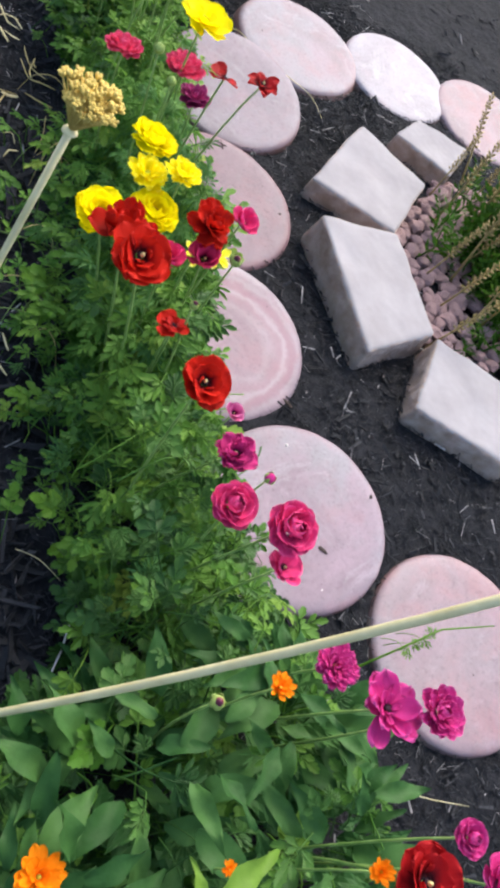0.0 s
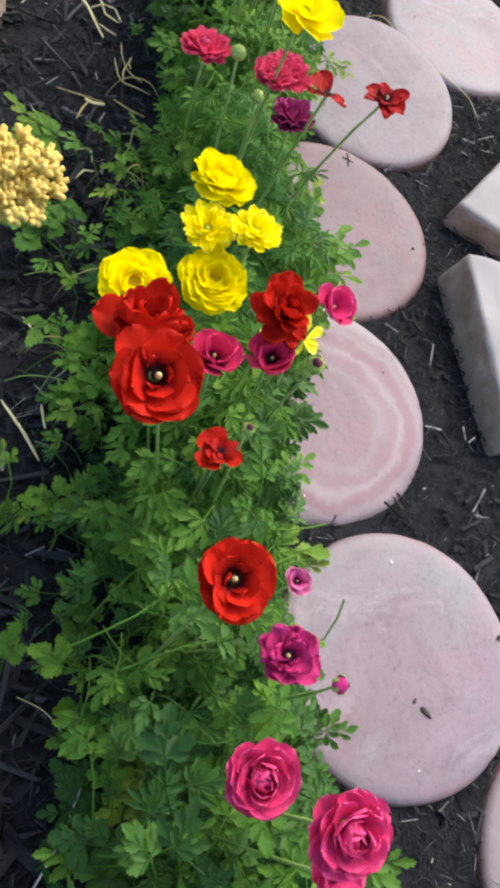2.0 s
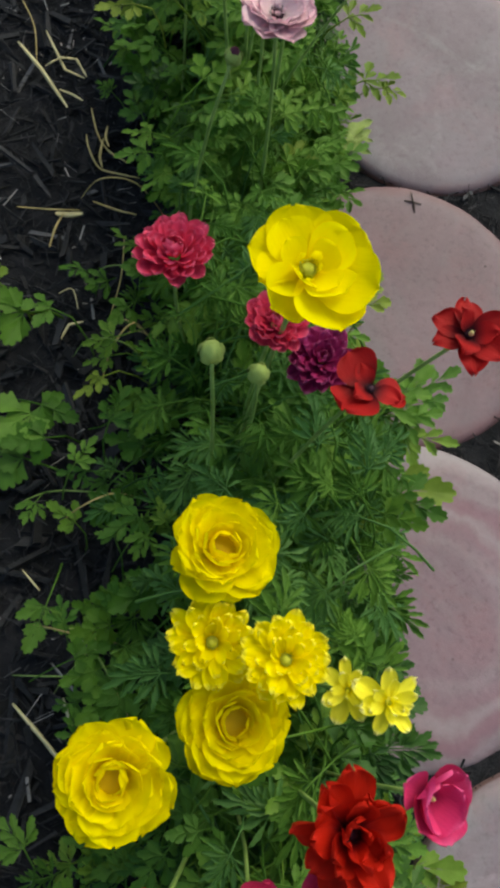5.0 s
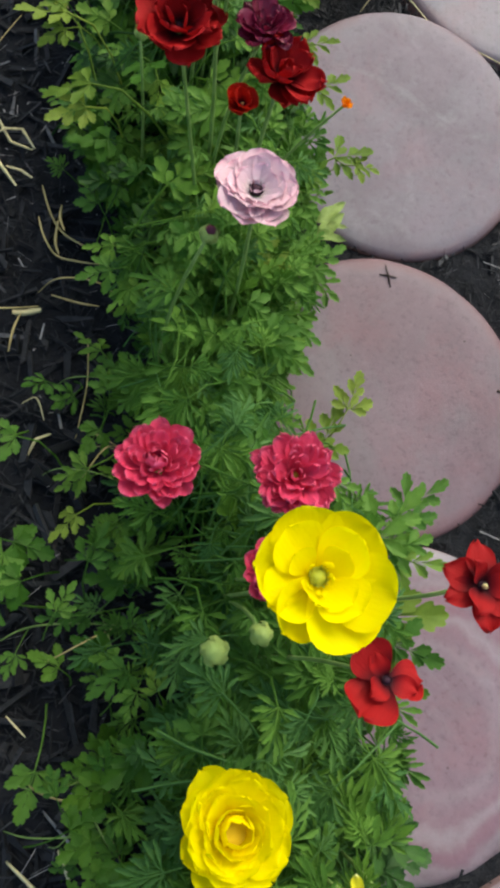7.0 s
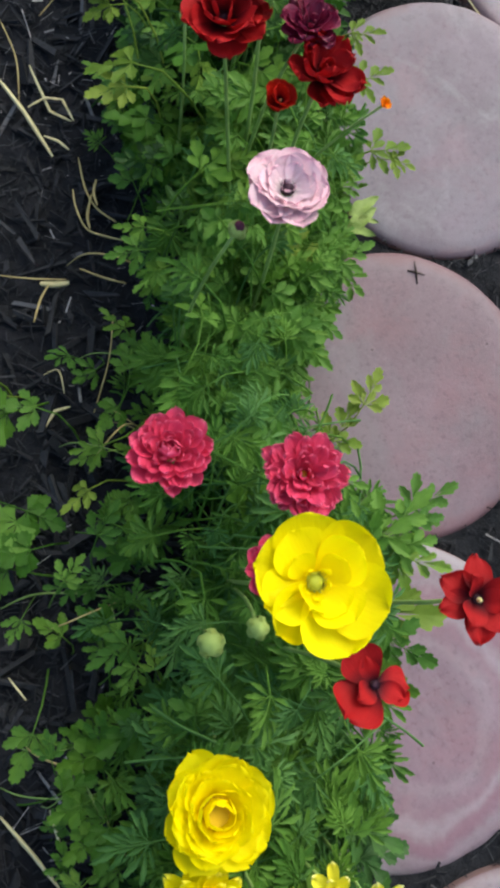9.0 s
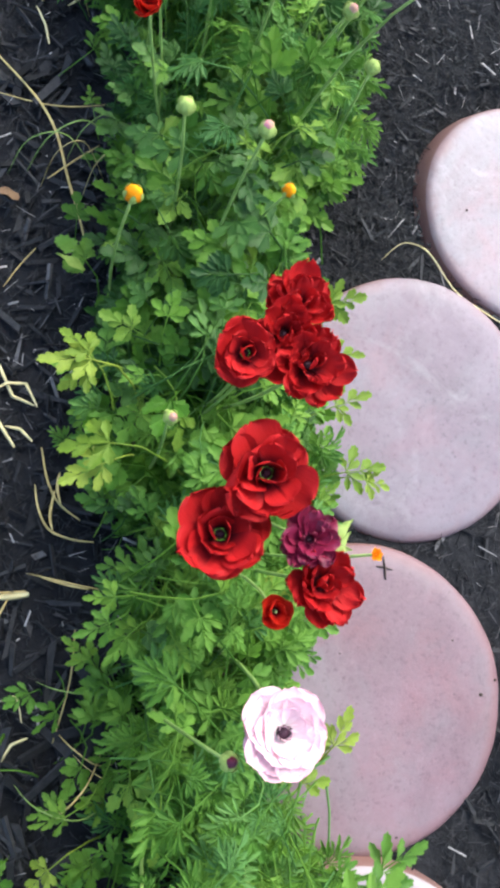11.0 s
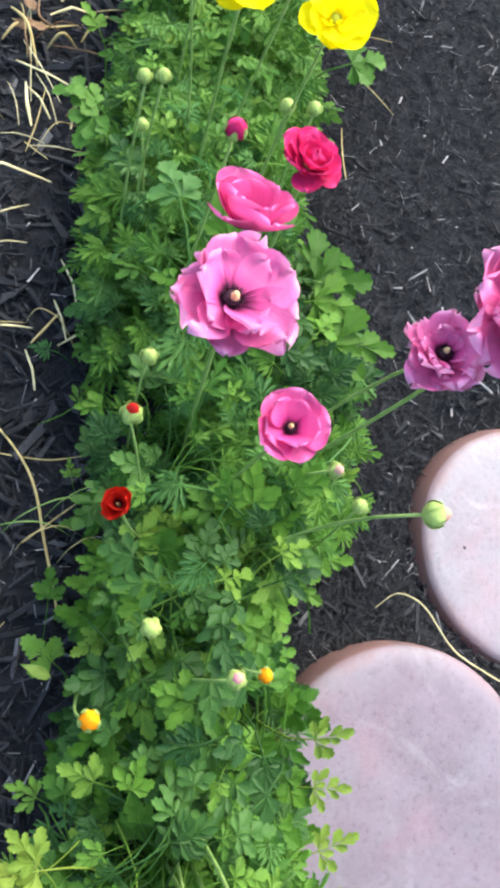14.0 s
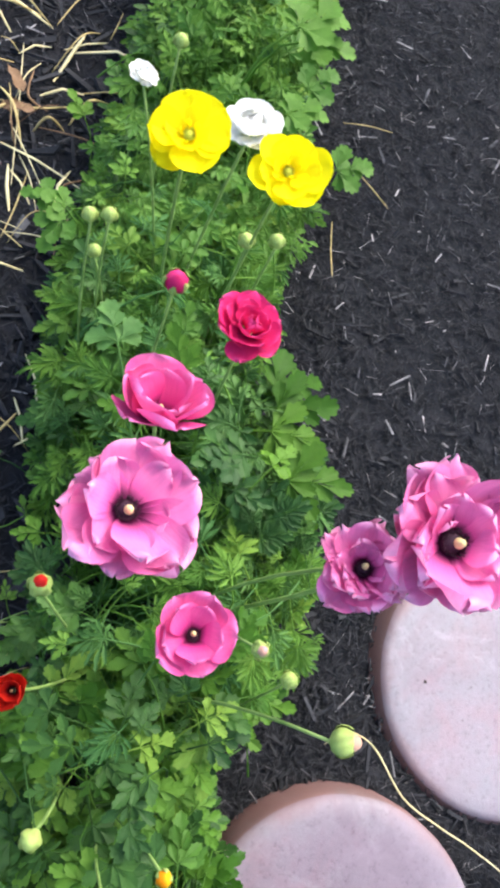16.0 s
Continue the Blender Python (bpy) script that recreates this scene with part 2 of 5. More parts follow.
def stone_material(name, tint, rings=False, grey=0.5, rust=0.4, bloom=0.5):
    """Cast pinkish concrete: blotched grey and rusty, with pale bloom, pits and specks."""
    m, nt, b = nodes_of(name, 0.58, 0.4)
    tc = nt.nodes.new("ShaderNodeTexCoord")
    info = nt.nodes.new("ShaderNodeObjectInfo")
    shift = nt.nodes.new("ShaderNodeVectorMath")
    shift.operation = "ADD"
    grown = nt.nodes.new("ShaderNodeVectorMath")
    grown.operation = "SCALE"
    grown.inputs[0].default_value = (3.1, 7.7, 5.3)
    nt.links.new(info.outputs["Random"], grown.inputs["Scale"])
    nt.links.new(tc.outputs["Object"], shift.inputs[0])
    nt.links.new(grown.outputs[0], shift.inputs[1])
    o = shift.outputs[0]

    def patch(scale, low, high, strength, detail=6, rough=0.62, warp=0.0):
        n = noise_tex(nt, o, scale, detail, rough)
        n.inputs["Distortion"].default_value = warp
        p = ramp(nt, [(low, (0, 0, 0)), (high, (strength, strength, strength))])
        nt.links.new(n.outputs[0], p.inputs[0])
        return p.outputs[0]
    mean = sum(tint) / 3
    col = mixed(nt, tint, tuple(c * 0.70 for c in tint), patch(8, 0.40, 0.66, 0.9, 7, 0.66, 0.5))
    col = mixed(nt, col, (mean * 0.98, mean * 1.00, mean * 1.10), patch(5, 0.46, 0.64, grey, 5, 0.6, 0.6))
    col = mixed(nt, col, (tint[0] * 1.12, tint[1] * 0.74, tint[2] * 0.72), patch(12, 0.50, 0.68, rust, 6, 0.65, 0.4))
    pale = tuple(min(0.8, mean * 1.7 * f + 0.03) for f in (1.0, 0.98, 1.04))
    col = mixed(nt, col, pale, patch(8, 0.54, 0.74, bloom, 9, 0.74, 1.2))
    fine = noise_tex(nt, o, 150, 6, 0.75)
    fr = ramp(nt, [(0.34, (0.70, 0.67, 0.68)), (0.47, (1, 1, 1)), (0.58, (1, 1, 1)), (0.70, (1.20, 1.20, 1.20))])
    nt.links.new(fine.outputs[0], fr.inputs[0])
    col = mixed(nt, col, fr.outputs[0], 0.8, "MULTIPLY")
    pit = nt.nodes.new("ShaderNodeTexVoronoi")
    pit.inputs["Scale"].default_value = 55
    nt.links.new(o, pit.inputs["Vector"])
    pr = ramp(nt, [(0.05, (0.4, 0.36, 0.36)), (0.10, (1, 1, 1))])
    nt.links.new(pit.outputs["Distance"], pr.inputs[0])
    col = mixed(nt, col, pr.outputs[0], patch(23, 0.54, 0.60, 0.6), "MULTIPLY")
    # distance from the middle, made uneven, for the bloom along the rim
    mp = nt.nodes.new("ShaderNodeMapping")
    mp.inputs["Location"].default_value = (0.018, 0.0, 0) if rings else (0, 0, 0)
    nt.links.new(tc.outputs["Object"], mp.inputs[0])
    flat = nt.nodes.new("ShaderNodeVectorMath")
    flat.operation = "MULTIPLY"
    flat.inputs[1].default_value = (1, 1, 0)
    nt.links.new(mp.outputs[0], flat.inputs[0])
    far = nt.nodes.new("ShaderNodeVectorMath")
    far.operation = "LENGTH"
    nt.links.new(flat.outputs[0], far.inputs[0])
    sway = noise_tex(nt, o, 13, 5, 0.62)
    uneven = nt.nodes.new("ShaderNodeMath")
    uneven.operation = "MULTIPLY_ADD"
    uneven.inputs[1].default_value = 0.055
    nt.links.new(sway.outputs[0], uneven.inputs[0])
    nt.links.new(far.outputs["Value"], uneven.inputs[2])
    if rings:
        shades = [(0.0, 0), (0.088, 0.0), (0.100, 0.22), (0.108, 0.05), (0.122, 0.10), (0.130, 0.55), (0.138, 0.05), (0.150, 0.0), (0.157, 0.35), (0.164, 0.15), (0.182, 0.75)]
        dr = ramp(nt, [(0.108, (0, 0, 0)), (0.118, (0.6, 0.6, 0.6)), (0.128, (0.3, 0.3, 0.3)), (0.142, (0.9, 0.9, 0.9)), (0.158, (0, 0, 0))])
        nt.links.new(uneven.outputs[0], dr.inputs[0])
        col = mixed(nt, col, (tint[0] * 0.94, tint[1] * 0.68, tint[2] * 0.74), mixed(nt, (0, 0, 0), dr.outputs[0], 0.7))
    else:
        shades = [(0.0, 0), (0.146, 0), (0.168, 0.65), (0.176, 0.75), (0.19, 0.3)]
    rr = ramp(nt, [(p, (v, v, v)) for p, v in shades])
    nt.links.new(uneven.outputs[0], rr.inputs[0])
    col = mixed(nt, col, pale, mixed(nt, (0, 0, 0), rr.outputs[0], 0.75 if rings else 0.16))
    rim = ramp(nt, [(0.170, (0, 0, 0)), (0.180, (0.55, 0.55, 0.55)), (0.190, (0.75, 0.75, 0.75))])
    nt.links.new(uneven.outputs[0], rim.inputs[0])
    if not rings:
        col = mixed(nt, col, (tint[0] * 1.0, tint[1] * 0.78, tint[2] * 0.70), rim.outputs[0])
    nt.links.new(col, b.inputs["Base Color"])
    bump(nt, fine.outputs[0], 0.35, 0.0014, b)
    return m


STONE_PINK = stone_material("stone_pink", (0.222, 0.164, 0.203), grey=0.75, bloom=0.45)
STONE_SALMON = stone_material("stone_salmon", (0.250, 0.170, 0.190), grey=0.4, bloom=0.4)
STONE_DUSK = stone_material("stone_dusk", (0.168, 0.112, 0.136), grey=0.5, rust=0.35, bloom=0.12)
STONE_MAUVE = stone_material("stone_mauve", (0.186, 0.148, 0.178), grey=0.6, rust=0.35, bloom=0.4)
STONE_PALE = stone_material("stone_pale", (0.235, 0.186, 0.214), grey=0.7, rust=0.3, bloom=0.5)
STONE_RINGS = stone_material("stone_rings", (0.208, 0.140, 0.172), True, grey=0.35, bloom=0.3)
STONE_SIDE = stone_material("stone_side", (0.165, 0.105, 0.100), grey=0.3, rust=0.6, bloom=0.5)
STONE_WHITE = stone_material("stone_white", (0.285, 0.265, 0.295), grey=0.6, rust=0.2)


# ---- mesh helpers ----
def top_level(y):
    """Height of the stones' tops: the bed falls gently towards its far end."""
    return 0.05 - 0.075 * max(0.0, y + 0.4)


def soil_level(x, y):
    hollow = 0.016 * max(0.0, 1 - abs(math.hypot(x - 0.255, y - 0.633) - 0.165) / 0.05)
    return top_level(y) - 0.017 - hollow + 0.007 * noise.noise((x * 7, y * 7, 0.3))


def mesh_from(name, verts, faces, material, smooth=True):
    me = bpy.data.meshes.new(name)
    me.from_pydata([tuple(v) for v in verts], [], faces)
    me.materials.append(material)
    if smooth:
        me.polygons.foreach_set("use_smooth", [True] * len(me.polygons))
    me.update()
    return me


def part(name, me, parent, matrix=None, label=""):
    ob = new(name, me)
    ob.parent = parent
    if matrix is not None:
        ob.matrix_basis = matrix
    return tagged(ob, label)


def tube(points, radii, sides=6, close=True):
    """Vertices and faces of a round tube along points."""
    verts, faces = [], []
    pts = [Vector(p) for p in points]
    for i, p in enumerate(pts):
        d = (pts[min(i + 1, len(pts) - 1)] - pts[max(i - 1, 0)]).normalized()
        a = d.orthogonal().normalized() if i == 0 else (a - d * a.dot(d)).normalized()
        c = d.cross(a)
        for k in range(sides):
            t = 2 * math.pi * k / sides
            verts.append(p + (a * math.cos(t) + c * math.sin(t)) * radii[i])
    for i in range(len(pts) - 1):
        for k in range(sides):
            k2 = (k + 1) % sides
            faces.append((i * sides + k, i * sides + k2, (i + 1) * sides + k2, (i + 1) * sides + k))
    if close:
        faces.append(tuple(range(sides))[::-1])
        n = (len(pts) - 1) * sides
        faces.append(tuple(range(n, n + sides)))
    return verts, faces


def bend(a, b, sag, steps=7):
    """Points of a curve from a to b, pushed aside by the vector sag at its middle."""
    a, b, sag = Vector(a), Vector(b), Vector(sag)
    return [a.lerp(b, t) + sag * (4 * t * (1 - t)) for t in (i / (steps - 1) for i in range(steps))]


def dome(name, radius, height, material, segments=12, rings=5, rough=0.0):
    verts, faces = [(0, 0, height)], []
    for i in range(1, rings + 1):
        a = i / rings * math.pi * 0.5
        for k in range(segments):
            t = 2 * math.pi * k / segments
            w = 1 + rough * math.sin(5 * t + 3 * i)
            verts.append((radius * math.sin(a) * math.cos(t) * w, radius * math.sin(a) * math.sin(t) * w, height * math.cos(a)))
    for k in range(segments):
        faces.append((0, 1 + k, 1 + (k + 1) % segments))
        for i in range(rings - 1):
            s = 1 + i * segments
            faces.append((s + k, s + segments + k, s + segments + (k + 1) % segments, s + (k + 1) % segments))
    return mesh_from(name, verts, faces, material)


# ---- ground ----
def build_ground():
    far = [400, 150, 60, 25, 10, 5, 3]
    xs = [-v for v in far] + list(np.arange(-1.5, 2.21, 0.035)) + far
    ys = [-v for v in far] + list(np.arange(-2.2, 2.41, 0.035)) + far
    verts = [(x, y, (soil_level(x, y) if abs(x) < 2.5 and abs(y) < 2.5 else top_level(min(max(y, -2.3), 2.3)) - 0.017)) for y in ys for x in xs]
    n = len(xs)
    faces = [(j * n + i, j * n + i + 1, (j + 1) * n + i + 1, (j + 1) * n + i) for j in range(len(ys) - 1) for i in range(n - 1)]
    ob = new("ground", mesh_from("ground", verts, faces, SOIL))
    tagged(ob, "dark soil of the garden bed under black mulch", "ground", kind="structure")


build_ground()


STONES = [
    (0.409, -0.764, 0.150, STONE_SALMON, "round pink concrete paver bedded in black mulch"),
    (0.153, -0.588, 0.150, STONE_PINK, "round pink concrete paver with bark crumbs on it"),
    (0.021, -0.297, 0.157, STONE_RINGS, "round pink concrete paver with pale ring-shaped stains"),
    (0.022, 0.017, 0.160, STONE_DUSK, "round dusky pink paver with a small cross scratched on it"),
    (0.068, 0.335, 0.154, STONE_MAUVE, "round pale pink concrete paver beside the leaves"),
    (0.255, 0.633, 0.155, STONE_PALE, "round pale pink paver standing proud of the mulch"),
    (0.534, 0.676, 0.150, STONE_WHITE, "round whitish concrete paver bedded in black mulch"),
    (0.800, 0.640, 0.150, STONE_SALMON, "round salmon-pink paver beside the shrub"),
]
# The paver that rides up over its neighbour: level of its top, tilt in degrees.
RAISED = {4: (0.0155, 4.7)}
BLOCKS = [
    ([(0.205, -0.018), (0.277, -0.298), (0.429, -0.219), (0.375, -0.002)], 0.080, "pale rough-cut limestone block lying on black mulch"),
    ([(0.214, 0.108), (0.395, 0.034), (0.495, 0.208), (0.347, 0.323)], 0.045, "pale square limestone block with a worn corner"),
    ([(0.432, -0.226), (0.360, -0.390), (0.550, -0.468), (0.622, -0.310)], 0.082, "pale limestone block beside the reddish gravel"),
    ([(0.447, 0.356), (0.585, 0.285), (0.655, 0.400), (0.519, 0.438)], 0.030, "greyish limestone block half hidden by the shrub"),
    ([(-0.506, 0.222), (-0.512, 0.052), (-0.680, 0.048), (-0.665, 0.236)], 0.060, "pale limestone block with a brown side beside dry straw"),
]


def build_mulch():
    rng = np.random.default_rng(11)
    verts, faces = [], []
    unit = np.array([(-1, -1, -1), (1, -1, -1), (1, 1, -1), (-1, 1, -1), (-1, -1, 1), (1, -1, 1), (1, 1, 1), (-1, 1, 1)]) * 0.5
    quads = [(0, 3, 2, 1), (4, 5, 6, 7), (0, 1, 5, 4), (1, 2, 6, 5), (2, 3, 7, 6), (3, 0, 4, 7)]
    # x and y ranges, count, size, share of broad chips
    zones = ((-0.60, -0.16, -1.0, 1.80, 17000, 0.95, 0.15), (-0.20, 0.02, -1.0, 1.80, 7000, 0.9, 0.10), (-0.15, 0.45, 0.55, 1.85, 24000, 0.85, 0.03), (-0.15, 0.45, 0.30, 0.60, 6500, 0.8, 0.05),
             (0.0, 0.78, -1.20, 0.90, 28000, 0.86, 0.08), (0.75, 1.9, -1.1, 2.3, 7000, 1.0, 0.1), (-1.3, -0.60, -1.2, 2.2, 4000, 1.0, 0.3), (-0.60, -0.20, -1.0, 1.80, 1100, 1.7, 1.0))
    for x0, x1, y0, y1, count, big, broad in zones:
        for _ in range(count):
            x, y = rng.uniform(x0, x1), rng.uniform(y0, y1)
            if any((x - s[0]) ** 2 + (y - s[1]) ** 2 < (s[2] - 0.002) ** 2 for s in STONES):
                continue
            kind = rng.random()
            if kind > broad:
                size = np.array((rng.uniform(0.004, 0.022), rng.uniform(0.0008, 0.0026), rng.uniform(0.0006, 0.0016)))
            else:
                size = np.array((rng.uniform(0.010, 0.040), rng.uniform(0.003, 0.009), rng.uniform(0.0012, 0.003)))
            size = size * big
            p = unit * size
            p[:, 1] *= np.where(p[:, 0] > 0, rng.uniform(0.05, 0.9), rng.uniform(0.25, 1.0))
            p[:, 0] += p[:, 1] * rng.uniform(-1.2, 1.2)
            p[:, 2] += 0.12 * size[0] * rng.uniform(-1, 1) * (2 * p[:, 0] / size[0]) ** 2
            yaw, pitch, roll = rng.uniform(0, 6.283), rng.normal(0, 0.24), rng.normal(0, 0.5)
            turn = np.array(Euler((roll, pitch, yaw)).to_matrix())
            p = p @ turn.T + (x, y, soil_level(x, y) + 0.002 + abs(rng.normal(0, 0.005)))
            s = len(verts)
            verts.extend(p.tolist())
            faces.extend(tuple(s + i for i in q) for q in quads)
    ob = new("mulch", mesh_from("mulch", verts, faces, MULCH, False))
    tagged(ob, "black shredded bark mulch with a few bleached chips", "mulch", kind="stuff")


build_mulch()


def build_flecks():
    """Bleached splinters and grit strewn thinly through the dark mulch."""
    rng = random.Random(19)
    verts, faces = [], []
    for n in range(2700):
        x, y = (rng.uniform(-0.6, 0.78), rng.uniform(-1.2, 0.5)) if n % 2 else (rng.uniform(-0.6, 0.5), rng.uniform(0.3, 1.85))
        if any((x - s[0]) ** 2 + (y - s[1]) ** 2 < (s[2] + 0.004) ** 2 for s in STONES):
            continue
        thread = n % 5 > 1
        ln = rng.uniform(0.006, 0.024) if thread else rng.uniform(0.0016, 0.0046)
        wd = rng.uniform(0.0004, 0.0009) if thread else ln * rng.uniform(0.2, 0.5)
        if n % 7 == 1:
            ln, wd = rng.uniform(0.010, 0.034), rng.uniform(0.0014, 0.0036)
        a = rng.uniform(0, 6.283)
        d, s = Vector((math.cos(a), math.sin(a), rng.gauss(0, 0.2))) * ln * 0.5, Vector((-math.sin(a), math.cos(a), 0)) * wd * 0.5
        c = Vector((x, y, soil_level(x, y) + 0.008 + rng.uniform(0, 0.006)))
        k = len(verts)
        verts += [c - d + s * rng.uniform(0.4, 1.0), c + d + s, c + d - s * rng.uniform(0.3, 1.0), c - d - s, c + Vector((0, 0, wd * 0.4)), c - Vector((0, 0, wd * 0.4))]
        for i in range(4):
            faces += [(k + i, k + 4, k + (i + 1) % 4), (k + (i + 1) % 4, k + 5, k + i)]
    ob = new("wood_flecks", mesh_from("wood_flecks", verts, faces, FLECK, False))
    tagged(ob, "small bleached wood splinters strewn through the black mulch", "splinters", kind="stuff")


build_flecks()


# ---- edging stones ----
def round_stone(x, y, r, material, label, flare=0.0, seed=0, level=0.0, tilt=0.0):
    """A round cast paver with a soft arris and a slightly uneven rim."""
    profile = [(0.0, 0.0), (0.25, 0.0005), (0.5, 0.0005), (0.7, 0.0), (0.86, -0.0005), (0.94, -0.0015), (0.975, -0.004),
               (0.993, -0.008), (1.0 + 0.2 * flare, -0.013), (1.0 + flare, -0.034), (1.0 + flare, -0.075)]
    segments = 96
    verts, faces = [(0, 0, 0.0005)], []
    for f, z in profile[1:]:
        for k in range(segments):
            t = 2 * math.pi * k / segments
            w = 1 + (0.010 * noise.noise((math.cos(t) * 1.3, math.sin(t) * 1.3, seed * 3.1))
                     + 0.004 * noise.noise((math.cos(t) * 7, math.sin(t) * 7, seed * 5.7))) * f
            chip = -0.0015 * max(0, noise.noise((math.cos(t) * 9, math.sin(t) * 9, seed + 0.5))) if f > 0.9 else 0
            verts.append((r * f * w * math.cos(t), r * f * w * math.sin(t),
                          z + chip + 0.0012 * noise.noise((f * math.cos(t) * 3, f * math.sin(t) * 3, seed))))
    for k in range(segments):
        k2 = (k + 1) % segments
        faces.append((0, 1 + k, 1 + k2))
        for i in range(len(profile) - 2):
            s = 1 + i * segments
            faces.append((s + k, s + segments + k, s + segments + k2, s + k2))
    me = mesh_from("round_paver", verts, faces, material)
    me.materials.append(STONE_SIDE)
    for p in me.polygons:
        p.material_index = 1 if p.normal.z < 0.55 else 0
    ob = new("round_paver", me)
    ob.matrix_basis = pose(x, y, level, tilt, 0, 0) @ pose(0, 0, 0, 0, 0, seed * 47)
    return tagged(ob, label, "paver", group="round pavers edging the bed")


for i, (x, y, r, material, label) in enumerate(STONES):
    round_stone(x, y, r, material, label, 0.065 if "proud" in label else 0.015, i + 1, *RAISED.get(i, (top_level(y), 0.0)))


def block(corners, top, height, label, seed):
    """A rough-cut stone block: rounded arrises, broken sides, a worn, uneven top."""
    c = Vector((sum(p[0] for p in corners) / 4, sum(p[1] for p in corners) / 4))
    q = [Vector((p[0] - c.x, p[1] - c.y)) for p in corners]
    if (q[1] - q[0]).cross(q[3] - q[0]) < 0:
        q = [q[0], q[3], q[2], q[1]]
    wide, deep = ((q[1] - q[0]).length + (q[2] - q[3]).length) / 4, ((q[3] - q[0]).length + (q[2] - q[1]).length) / 4
    half = Vector((wide, deep, height / 2))
    radius, cuts = 0.007, (38, 38, 18)
    bm = bmesh.new()
    seen = {}

    def corner(a, b2, k):
        if (a, b2, k) not in seen:
            p = Vector(((2 * a / cuts[0] - 1) * half.x, (2 * b2 / cuts[1] - 1) * half.y, (2 * k / cuts[2] - 1) * half.z))
            core = Vector([max(-half[i] + radius, min(half[i] - radius, p[i])) for i in range(3)])
            out = p - core
            if out.length > 0:
                p = core + out.normalized() * radius
            u, v = (p.x / half.x + 1) / 2, (p.y / half.y + 1) / 2
            flat = (q[0] * (1 - u) + q[1] * u) * (1 - v) + (q[3] * (1 - u) + q[2] * u) * v
            flat = flat * (1 + 0.04 * (half.z - p.z) / height)
            seen[a, b2, k] = bm.verts.new((flat.x, flat.y, p.z - half.z))
        return seen[a, b2, k]
    for axis in range(3):
        m, n = [cuts[i] for i in range(3) if i != axis]
        for end in (0, cuts[axis]):
            for s in range(m):
                for t in range(n):
                    ring = []
                    for ds, dt in ((0, 0), (1, 0), (1, 1), (0, 1)):
                        key = [s + ds, t + dt]
                        key.insert(axis, end)
                        ring.append(corner(*key))
                    bm.faces.new(ring)
    bmesh.ops.recalc_face_normals(bm, faces=bm.faces)
    bm.normal_update()
    for v in bm.verts:
        p, r = v.co * 16, v.co * 85
        side = 1 - max(0.0, min(1.0, v.normal.z * 1.6 - 0.3))
        worn = 0.0030 * noise.noise((p.x, p.y, p.z + seed)) + (0.0005 + 0.0016 * side) * noise.noise((r.x, r.y, r.z + seed))
        chip = -0.006 * max(0.0, noise.noise((p.x * 1.4, p.y * 1.4, p.z + seed * 7)) - 0.15) * (1 if 0.1 < side < 0.98 else 0.3)
        v.co += v.normal * (worn + chip)
    me = bpy.data.meshes.new("stone_block")
    bm.to_mesh(me)
    bm.free()
    me.materials.append(BLOCK)
    me.materials.append(BLOCK_SIDE)
    for p in me.polygons:
        p.material_index = 1 if p.normal.z < 0.55 + 0.3 * noise.noise(p.center * 45) else 0
    me.polygons.foreach_set("use_smooth", [True] * len(me.polygons))
    ob = new("stone_block", me)
    ob.matrix_basis = pose(c.x + 0.003, c.y + 0.012, top)
    return tagged(ob, label, "stone block", group="pale stone blocks edging the gravel")


for i, (corners, top, label) in enumerate(BLOCKS):
    block(corners, top, 0.08, label, i + 1)


# ---- gravel and shrub ----
def build_gravel():
    rng = random.Random(5)
    bed = new("gravel_bed")
    bed.location = (0.52, 0.0, top_level(0))
    tagged(bed, "reddish-brown angular gravel between the blocks and the shrub", "gravel")
    shapes = []
    for s in range(6):
        bm = bmesh.new()
        bmesh.ops.create_icosphere(bm, subdivisions=2, radius=1)
        for v in bm.verts:
            n = v.co.normalized()
            v.co = n * (0.88 + 0.36 * noise.noise(n * 1.6 + Vector((s * 9.1, 0, 0))))
            v.co.z *= 0.62
            v.co.x *= 1.2
        me = bpy.data.meshes.new("pebble")
        bm.to_mesh(me)
        bm.free()
        me.materials.append(GRAVEL)
        shapes.append(me)
    placed = []
    for _ in range(2600):
        x, y = rng.uniform(0.40, 0.80), rng.uniform(-0.28, 0.32)
        left = 0.385 + (0.06 if y < -0.15 else 0) + max(0, (0.10 - abs(y - 0.02))) * 0.2 + max(0, y - 0.05) * 0.75
        if x < left or x < 0.445 - (y + 0.2) * 0.28:
            continue
        s = rng.uniform(0.014, 0.023)
        if any((x - a) ** 2 + (y - b) ** 2 < (s + r) ** 2 * 0.42 for a, b, r in placed):
            continue
        placed.append((x, y, s))
        m = pose(x - 0.52, y, top_level(y) - top_level(0) - 0.004 + rng.uniform(0, 0.008), rng.uniform(-25, 25), rng.uniform(-25, 25), rng.uniform(0, 360)) @ Matrix.Diagonal((s, s, s, 1))
        part("pebble", rng.choice(shapes), bed, m)
        if len(placed) >= 295:
            break


build_gravel()


